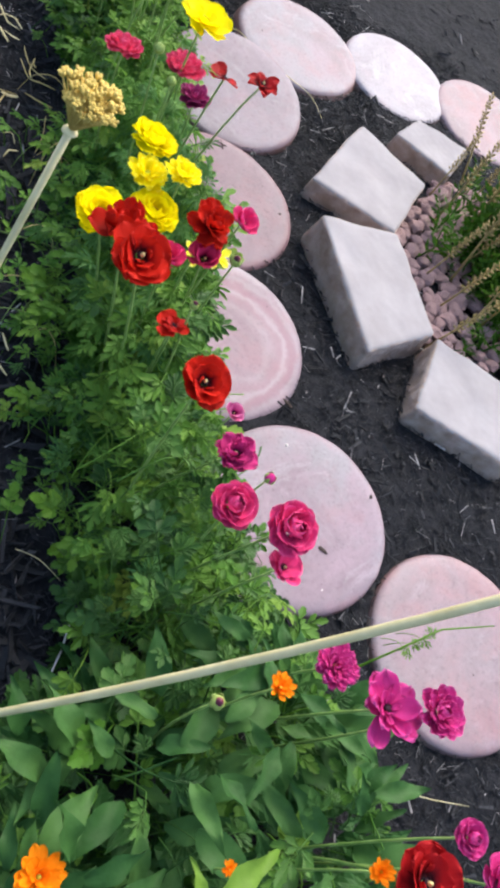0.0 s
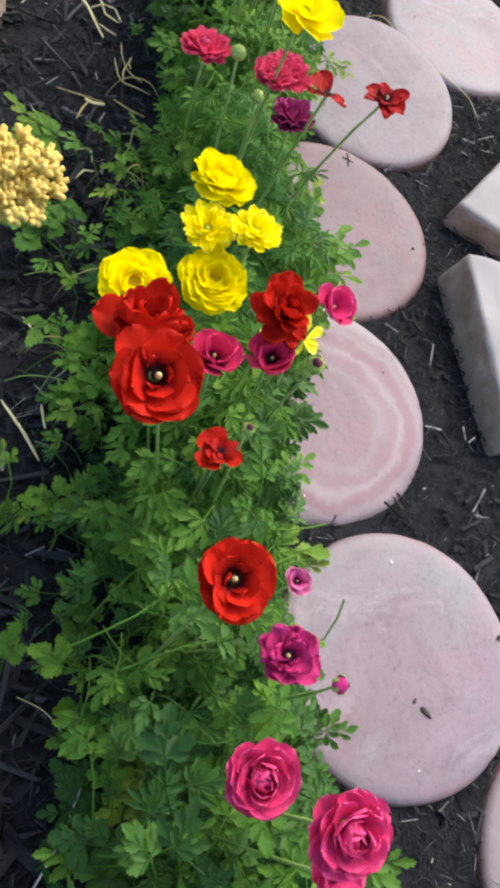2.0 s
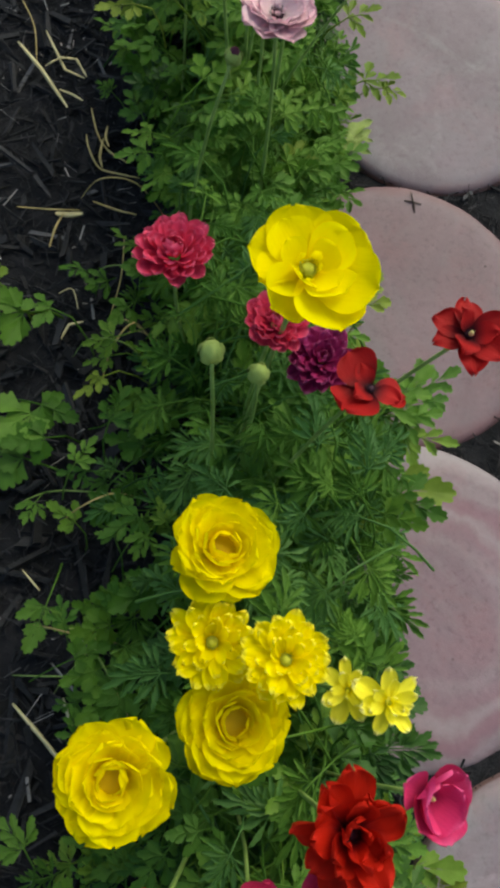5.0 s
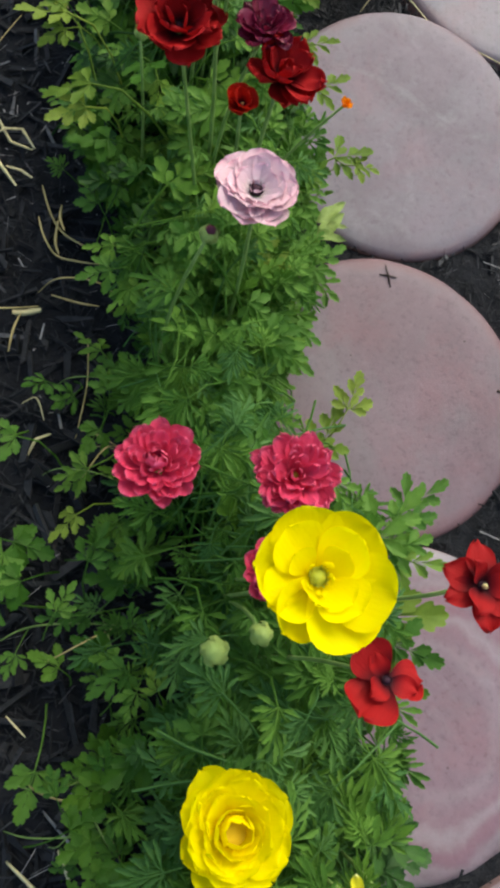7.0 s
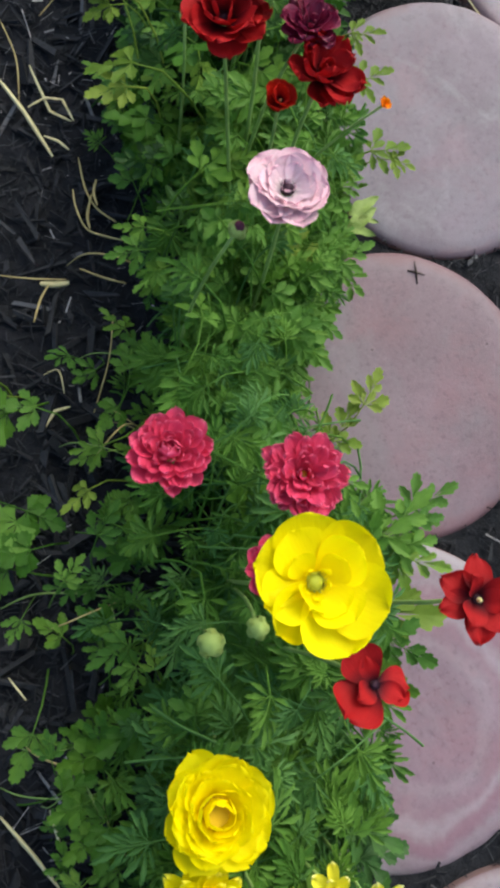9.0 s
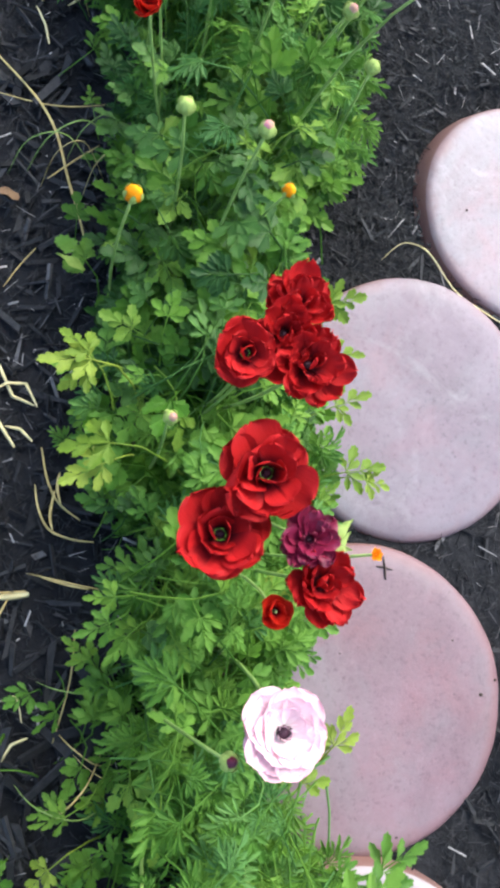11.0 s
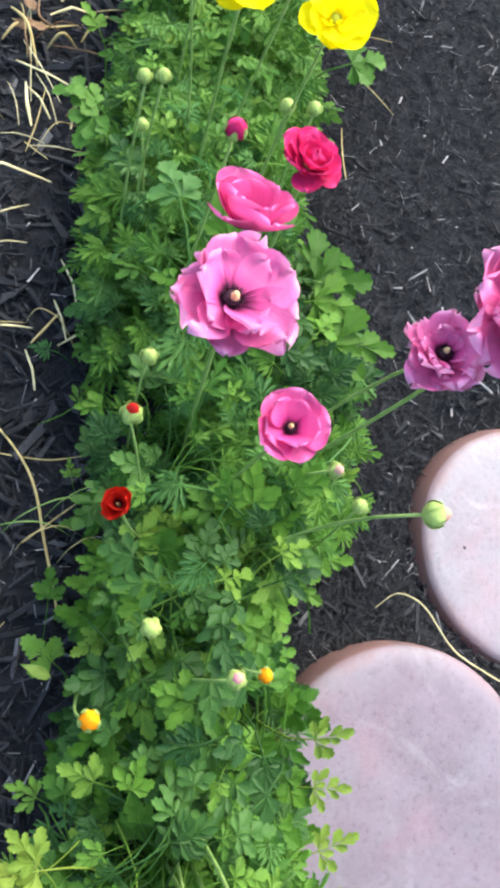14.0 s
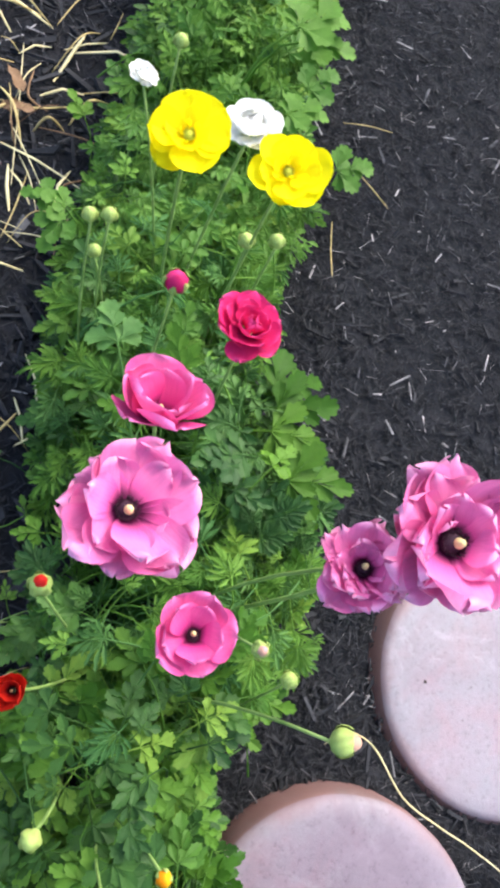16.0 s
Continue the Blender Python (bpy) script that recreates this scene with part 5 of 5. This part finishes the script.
# Dry bits on the mulch: points of each, thickness, sort.
STRAWS = [
    ([(-0.425, 0.323), (-0.395, 0.289), (-0.362, 0.246)], 0.0018, "p"),
    ([(-0.393, 0.3), (-0.376, 0.311), (-0.358, 0.313), (-0.344, 0.29)], 0.0012, "p"),
    ([(-0.399, 0.1), (-0.365, 0.1), (-0.333, 0.104)], 0.0009, "d"),
    ([(-0.358, 0.096), (-0.345, 0.098), (-0.330, 0.101)], 0.0027, "p"),
    ([(-0.36, 0.054), (-0.356, 0.077), (-0.349, 0.095)], 0.0012, "d"),
    ([(-0.283, 0.07), (-0.283, 0.021), (-0.293, -0.034)], 0.0008, "d"),
    ([(-0.335, 0.248), (-0.325, 0.214), (-0.311, 0.192), (-0.289, 0.177)], 0.0013, "d"),
    ([(-0.314, 0.224), (-0.315, 0.208), (-0.31, 0.192)], 0.0016, "d"),
    ([(-0.434, 0.402), (-0.411, 0.354), (-0.402, 0.299)], 0.0008, "d"),
    ([(-0.34, -0.4), (-0.308, -0.431), (-0.284, -0.458)], 0.0014, "p"),
    ([(-0.338, -0.052), (-0.33, -0.036), (-0.316, -0.03)], 0.0012, "p"),
    ([(-0.36, -0.226), (-0.332, -0.212), (-0.291, -0.209), (-0.232, -0.213)], 0.0010, "g"),
    ([(-0.44, 0.701), (-0.391, 0.657), (-0.362, 0.616), (-0.341, 0.557), (-0.325, 0.513), (-0.314, 0.478)], 0.0017, "d"),
    ([(-0.381, 0.911), (-0.361, 0.879), (-0.35, 0.842)], 0.0011, "p"),
    ([(-0.401, 0.78), (-0.388, 0.755), (-0.381, 0.729)], 0.0011, "p"),
    ([(-0.427, 0.648), (-0.384, 0.647), (-0.347, 0.648), (-0.307, 0.662)], 0.0008, "d"),
    ([(-0.363, 0.552), (-0.339, 0.577), (-0.311, 0.606)], 0.0010, "d"),
    ([(-0.396, 0.789), (-0.385, 0.807), (-0.372, 0.833)], 0.0018, "d"),
    ([(-0.394, 0.418), (-0.381, 0.446), (-0.366, 0.47)], 0.0006, "d"),
    ([(-0.373, 0.266), (-0.358, 0.265), (-0.345, 0.253)], 0.0012, "p"),
    ([(-0.337, 0.209), (-0.331, 0.185), (-0.318, 0.165), (-0.295, 0.157), (-0.273, 0.156)], 0.0012, "d"),
    ([(-0.317, 0.205), (-0.319, 0.18), (-0.315, 0.165)], 0.0016, "d"),
    ([(-0.321, 0.118), (-0.295, 0.112), (-0.273, 0.109)], 0.0012, "d"),
    ([(-0.489, 1.205), (-0.441, 1.192), (-0.39, 1.174)], 0.0013, "p"),
    ([(-0.449, 1.335), (-0.438, 1.384), (-0.426, 1.44)], 0.0022, "p"),
    ([(-0.502, 1.382), (-0.483, 1.283), (-0.458, 1.142)], 0.0009, "p"),
    ([(-0.451, 1.061), (-0.445, 1.109), (-0.444, 1.176)], 0.0009, "d"),
    ([(-0.471, 1.177), (-0.463, 1.14), (-0.451, 1.105)], 0.0017, "p"),
    ([(-0.454, 1.074), (-0.421, 1.053)], 0.0009, "d"),
    ([(-0.024, 1.424), (0.018, 1.434), (0.056, 1.431)], 0.0007, "d"),
    ([(0.002, 1.342), (0.027, 1.318), (0.063, 1.291)], 0.0008, "d"),
    ([(-0.38, 0.853), (-0.367, 0.831), (-0.357, 0.801)], 0.0012, "p"),
    ([(-0.366, 0.794), (-0.346, 0.809), (-0.314, 0.82)], 0.0011, "p"),
    ([(-0.023, 1.231), (-0.019, 1.186), (-0.013, 1.139)], 0.0010, "d"),
    ([(-0.505, 1.268), (-0.461, 1.276), (-0.413, 1.301)], 0.0013, "d"),
    ([(-0.477, 1.339), (-0.473, 1.292), (-0.443, 1.278)], 0.0018, "b"),
    ([(-0.396, 0.346), (-0.37, 0.299), (-0.347, 0.292)], 0.0013, "p"),
    ([(-0.345, 0.001), (-0.331, 0.006), (-0.323, -0.017)], 0.0007, "p"),
    ([(-0.298, -0.394), (-0.287, -0.421)], 0.0012, "p"),
    ([(0.269, -0.951), (0.323, -0.966), (0.39, -0.976)], 0.0006, "p"),
    ([(-0.195, -0.861), (-0.178, -0.812), (-0.167, -0.758)], 0.0013, "w"),
    ([(-0.245, -0.697), (-0.216, -0.706), (-0.187, -0.729)], 0.0006, "p"),
    ([(-0.346, -0.286), (-0.328, -0.304)], 0.0009, "p"),
]
SORTS = {"p": (DRY_PALE, "pale bleached straw lying on black mulch"), "d": (DRY, "dry yellow-brown stalk lying on black mulch"), "g": (STEM, "thin green stalk trailing over the mulch"),
         "w": (PALE_CRUMB, "grey weathered stick lying in the bed"), "b": (DEAD, "curled brown dead leaf on mulch")}
rng_straw = random.Random(2)
for pts, radius, sort in STRAWS:
    straw([(x, y, 0.012 + rng_straw.uniform(0, 0.008)) for x, y in pts], radius, SORTS[sort][1], SORTS[sort][0])
for _ in range(20):
    x, y, a, ln = rng_straw.uniform(-0.56, -0.38), rng_straw.uniform(0.80, 1.45), rng_straw.uniform(0, 6.283), rng_straw.uniform(0.03, 0.10)
    dx, dy = math.cos(a) * ln, math.sin(a) * ln
    straw([(x, y, 0.012), (x + dx * 0.5 + dy * 0.04, y + dy * 0.5 - dx * 0.04, 0.020), (x + dx, y + dy, 0.012)], rng_straw.uniform(0.0006, 0.0013),
          *SORTS[rng_straw.choice("ppd")][::-1])
straw([(x, y, z - soil_level(x, y)) for x, y, z in [(0.042, 0.531, -0.030), (0.060, 0.548, -0.015), (0.078, 0.544, -0.004), (0.095, 0.530, 0.0), (0.127, 0.491, 0.0), (0.169, 0.469, 0.0), (0.210, 0.452, -0.002), (0.262, 0.424, -0.006), (0.300, 0.385, -0.028)]],
      0.0009, "thin tan straw lying between two pavers", DRY_PALE)
for n in range(34):
    x, y, a, ln = rng_straw.uniform(-0.56, -0.37), rng_straw.uniform(0.95, 1.50), rng_straw.uniform(0, 6.283), rng_straw.uniform(0.03, 0.13)
    dx, dy, k = math.cos(a) * ln, math.sin(a) * ln, rng_straw.uniform(-0.06, 0.06)
    straw([(x, y, 0.014), (x + dx * 0.5 + dy * k, y + dy * 0.5 - dx * k, rng_straw.uniform(0.018, 0.05)), (x + dx, y + dy, 0.014)], rng_straw.uniform(0.0005, 0.0021),
          *SORTS[rng_straw.choice("pddpb")][::-1])
for n in range(22):
    y = rng_straw.uniform(-0.46, 0.12) if n % 3 else rng_straw.uniform(0.55, 0.80)
    x, h = strip_at(y)[0] + rng_straw.uniform(-0.02, 0.03), rng_straw.uniform(0.04, 0.10)
    a, ln = rng_straw.gauss(math.pi, 0.7), rng_straw.uniform(0.05, 0.11)
    straw([(x, y, 0.004), (x + math.cos(a) * ln * 0.35, y + math.sin(a) * ln * 0.3, h), (x + math.cos(a) * ln * 0.75, y + math.sin(a) * ln * 0.8, h * 0.9), (x + math.cos(a) * ln, y + math.sin(a) * ln * 1.1, 0.012)],
          rng_straw.uniform(0.0004, 0.0009), "thin stalk arching over the mulch beside the leaves", STEM if n % 2 else DRY)



# Single leaves that stand out: sort, foot, height, heading, length.
EXTRA = [
    ("l", -0.395, -0.010, 0.05, 75, 0.060),
    ("l", -0.400, -0.035, 0.05, 110, 0.045),
    ("l", -0.295, 0.291, 0.2, 101, 0.049),
    ("l", -0.298, 0.284, 0.19, 126, 0.033),
    ("l", -0.299, 0.295, 0.2, 50, 0.036),
    ("l", -0.087, 0.389, 0.15, -73, 0.044),
    ("l", -0.075, 0.349, 0.12, -91, 0.041),
    ("l", -0.067, 0.297, 0.12, -68, 0.046),
    ("l", -0.046, 0.238, 0.1, -80, 0.051),
    ("v", -0.062, 0.167, 0.1, -49, 0.066),
    ("v", -0.054, 0.165, 0.1, -95, 0.035),
    ("l", -0.274, 0.226, 0.2, 94, 0.05),
    ("l", -0.278, 0.211, 0.19, 119, 0.045),
    ("v", -0.063, 0.15, 0.1, -43, 0.07),
    ("v", -0.066, 0.155, 0.1, -99, 0.052),
    ("l", -0.13, 0.115, 0.12, -95, 0.054),
    ("l", -0.022, 0.233, 0.1, -105, 0.031),
    ("p", -0.004, -0.118, 0.12, -60, 0.059),
    ("p", -0.03, -0.151, 0.15, -87, 0.051),
    ("p", -0.023, -0.16, 0.13, -100, 0.064),
    ("s", -0.067, -0.057, 0.08, -30, 0.058),
    ("s", -0.04, -0.021, 0.09, -21, 0.047),
    ("p", -0.255, 0.107, 0.15, 97, 0.034),
    ("p", -0.258, 0.086, 0.15, 114, 0.035),
    ("b", -0.338, -0.045, 0.08, 95, 0.044),
    ("b", -0.33, -0.171, 0.08, 112, 0.044),
    ("p", -0.302, -0.199, 0.1, -31, 0.032),
    ("p", -0.334, -0.23, 0.08, 157, 0.029),
    ("b", -0.313, -0.318, 0.1, 163, 0.046),
    ("b", -0.267, -0.369, 0.12, 114, 0.032),
    ("b", -0.256, -0.39, 0.12, 136, 0.034),
    ("b", -0.223, -0.304, 0.14, 118, 0.047),
    ("l", -0.285, -0.116, 0.1, 135, 0.037),
    ("b", -0.344, -0.137, 0.07, -107, 0.043),
    ("r", -0.168, 1.255, 0.2, -56, 0.081),
    ("r", -0.15, 1.266, 0.18, -89, 0.065),
    ("r", -0.16, 1.157, 0.18, -73, 0.059),
    ("r", -0.14, 1.197, 0.18, -43, 0.052),
    ("r", -0.075, 1.173, 0.1, -67, 0.059),
    ("r", -0.359, 1.022, 0.1, 81, 0.044),
    ("r", -0.362, 1.01, 0.1, 160, 0.047),
    ("r", -0.373, 1.031, 0.1, 90, 0.042),
    ("g", -0.271, 0.8, 0.28, 23, 0.049),
    ("k", -0.111, 0.858, 0.12, -50, 0.089),
    ("k", -0.109, 0.846, 0.12, -76, 0.081),
    ("k", -0.115, 0.813, 0.14, -91, 0.072),
    ("k", -0.093, 0.762, 0.15, -81, 0.081),
    ("l", -0.122, -0.753, 0.15, 88, 0.042),
    ("l", -0.127, -0.767, 0.15, 115, 0.048),
    ("l", -0.127, -0.773, 0.15, -155, 0.027),
    ("w", -0.119, -1.05, 0.38, -64, 0.068),
    ("w", -0.12, -1.051, 0.36, 21, 0.030),
    ("l", -0.001, -0.528, 0.1, -75, 0.04),
    ("b", -0.029, -0.508, 0.1, -100, 0.065),
    ("p", -0.042, -0.148, 0.15, -47, 0.072),
    ("p", -0.015, -0.134, 0.13, -72, 0.046),
    ("l", -0.062, -0.207, 0.12, -93, 0.104),
    ("r", -0.310, 0.433, 0.05, 60, 0.043),
    ("r", -0.347, -0.190, 0.07, 80, 0.062),
    ("b", -0.361, -0.051, 0.08, 110, 0.066),
    ("r", -0.345, -0.146, 0.07, 130, 0.058),
    ("v", -0.312, 0.420, 0.06, 75, 0.050),
]


def build_single_leaves():
    rng = random.Random(14)
    roots = [o for o in scene.objects if o.name.startswith("ranunculus_plant")]
    light = [leaf_mesh("leaf", LEAF_YELLOW, 80 + i, 0.50, 3, 3, 0.58) for i in range(3)]
    pale = [plain_leaf_mesh("leaf", LEAF_PALE, 90 + i, 0.34) for i in range(2)]
    rounded = [leaf_mesh("leaf", LEAF, 95 + i, 0.95, 3, 3, 0.42) for i in range(2)]
    grey = [leaf_mesh("leaf", LEAF_BLUE, 98, 0.9, 3, 3, 0.5)]
    spring = [plain_leaf_mesh("leaf", LEAF_LIGHT, 99, 0.30)]
    rich = [leaf_mesh("leaf", LEAF_DARK, 105 + i, 0.58, 3, 3, 0.5) for i in range(2)]
    kinds = {"l": light, "k": rich, "v": pale, "p": LEAVES["parsley"], "s": light, "b": LEAVES["broad"], "r": rounded, "g": grey, "w": spring}
    for sort, x, y, z, yaw, size in EXTRA:
        root = min(roots, key=lambda o: (o.location.x - x) ** 2 + (o.location.y - y) ** 2)
        size = max(size, 0.028) * (0.62 if sort in "v" else 1.0 if sort == "w" else 0.82)
        m = pose(x - root.location.x, y - root.location.y, z - root.location.z, rng.gauss(6, 8), rng.gauss(0, 10), yaw) @ Matrix.Diagonal((size, size, size, 1))
        part("leaf", rng.choice(kinds[sort]), root, m, "pale variegated leaf" if sort == "v" else "")


build_single_leaves()


def dead_leaf(x, y, yaw, size, seed):
    me = plain_leaf_mesh("dead_leaf", DEAD, seed, 0.42)
    ob = new("dead_leaf", me)
    ob.matrix_basis = pose(x, y, soil_level(x, y) + 0.022, 12, 20, yaw) @ Matrix.Diagonal((size, size, size, 1))
    tagged(ob, "curled brown dead leaf lying on black mulch", "dead leaf", group="dead leaves on the mulch")


for i, (x, y, yaw, size) in enumerate([(-0.480, 1.290, 40, 0.045), (-0.455, 1.265, 110, 0.038), (-0.500, 1.255, -60, 0.034), (-0.390, 0.520, 70, 0.030)]):
    dead_leaf(x, y, yaw, size, 140 + i)


# ---- crumbs on the pavers ----
def paver_top(x, y):
    n, s = min(enumerate(STONES), key=lambda e: (e[1][0] - x) ** 2 + (e[1][1] - y) ** 2)
    level, tilt = RAISED.get(n, (top_level(s[1]), 0.0))
    return level + math.tan(radians(tilt)) * (y - s[1])


def crumb(x, y, size, material, label, yaw=0.0, long=1.0, lift=0.0):
    bm = bmesh.new()
    bmesh.ops.create_icosphere(bm, subdivisions=2, radius=1)
    for v in bm.verts:
        n = v.co.normalized()
        v.co = n * (0.8 + 0.5 * noise.noise(n * 1.7 + Vector((x * 50, y * 50, 0))))
        v.co.x *= long
        v.co.z *= 0.5
    me = bpy.data.meshes.new("crumb")
    bm.to_mesh(me)
    bm.free()
    me.materials.append(material)
    ob = new("bark_crumb" if material is CRUMB else "pale_crumb", me)
    ob.matrix_basis = pose(x, y, paver_top(x, y) + size * 0.35 + lift, 0, 0, yaw) @ Matrix.Diagonal((size, size, size, 1))
    return tagged(ob, label, "crumb", group="crumbs on the pavers")


BARK = "dark bark crumb lying on a paver"
for x, y, size, yaw, long in [(0.185, -0.640, 0.0036, -35, 3.2), (0.171, -0.630, 0.0026, 60, 1.8), (0.278, -0.540, 0.0030, 70, 1.6), (0.268, -0.690, 0.0016, 20, 2.0), (0.142, -0.400, 0.0036, -40, 3.6),
                              (0.155, 0.024, 0.0026, 0, 1.1), (0.155, 0.617, 0.0022, 0, 1.0), (0.172, 0.040, 0.0018, 0, 1.2), (0.060, -0.120, 0.0013, 0, 1.4), (-0.010, 0.060, 0.0012, 0, 1.0),
                              (0.120, 0.080, 0.0012, 30, 1.3), (0.100, 0.360, 0.0011, 0, 1.2), (0.300, 0.680, 0.0012, 0, 1.0), (0.430, -0.800, 0.0014, 40, 1.6), (0.110, -0.220, 0.0013, 10, 1.5)]:
    crumb(x, y, size, CRUMB, BARK, yaw, long)
PALE = "pale speck of bird grit on a paver"
for x, y, size in [(0.133, -0.479, 0.0028), (0.377, -0.721, 0.0032), (0.020, -0.420, 0.0014), (0.180, -0.700, 0.0012)]:
    crumb(x, y, size, PALE_CRUMB, PALE)


def cross_mark():
    """Two crossed dark scratches on one paver."""
    root = new("scratched_cross")
    root.location = (0.037, 0.152, paver_top(0.037, 0.152) + 0.0010)
    tagged(root, "small dark cross scratched on a paver", "mark")
    for yaw, length in ((8, 0.026), (82, 0.020)):
        verts, faces = tube([(0, -length / 2, 0), (0.0006, 0, 0.0002), (0, length / 2, 0)], [0.0006, 0.0011, 0.0006], 5)
        part("stroke", mesh_from("stroke", verts, faces, CRUMB), root, pose(0, 0, 0, 0, 0, yaw))


cross_mark()


def weed():
    """A thin green weed that leans over the paver at the bed's start."""
    root = new("weed_stem")
    a = Vector((0.130, -0.845, soil_level(0.13, -0.845)))
    root.location = a
    tagged(root, "thin green weed stem over a paver", "weed")
    pts = [a, Vector((0.155, -0.830, 0.14)), Vector((0.206, -0.806, 0.195)), Vector((0.261, -0.782, 0.20)), Vector((0.360, -0.765, 0.185))]
    verts, faces = tube([p - a for p in pts], [0.0018, 0.0016, 0.0014, 0.0012, 0.0008], 6)
    part("stem", mesh_from("stem", verts, faces, LEAF_RICH), root)
    for i, (x, y, z, yaw) in enumerate([(0.215, -0.802, 0.195, -100), (0.230, -0.795, 0.197, -130), (0.240, -0.790, 0.198, -60), (0.205, -0.806, 0.193, -150)]):
        part("leaf", LEAVES["fern"][i % 4], root, Matrix.Translation((x - a.x, y - a.y, z - a.z)) @ pose(0, 0, 0, 4, 0, yaw) @ Matrix.Diagonal((0.018, 0.018, 0.018, 1)))


weed()
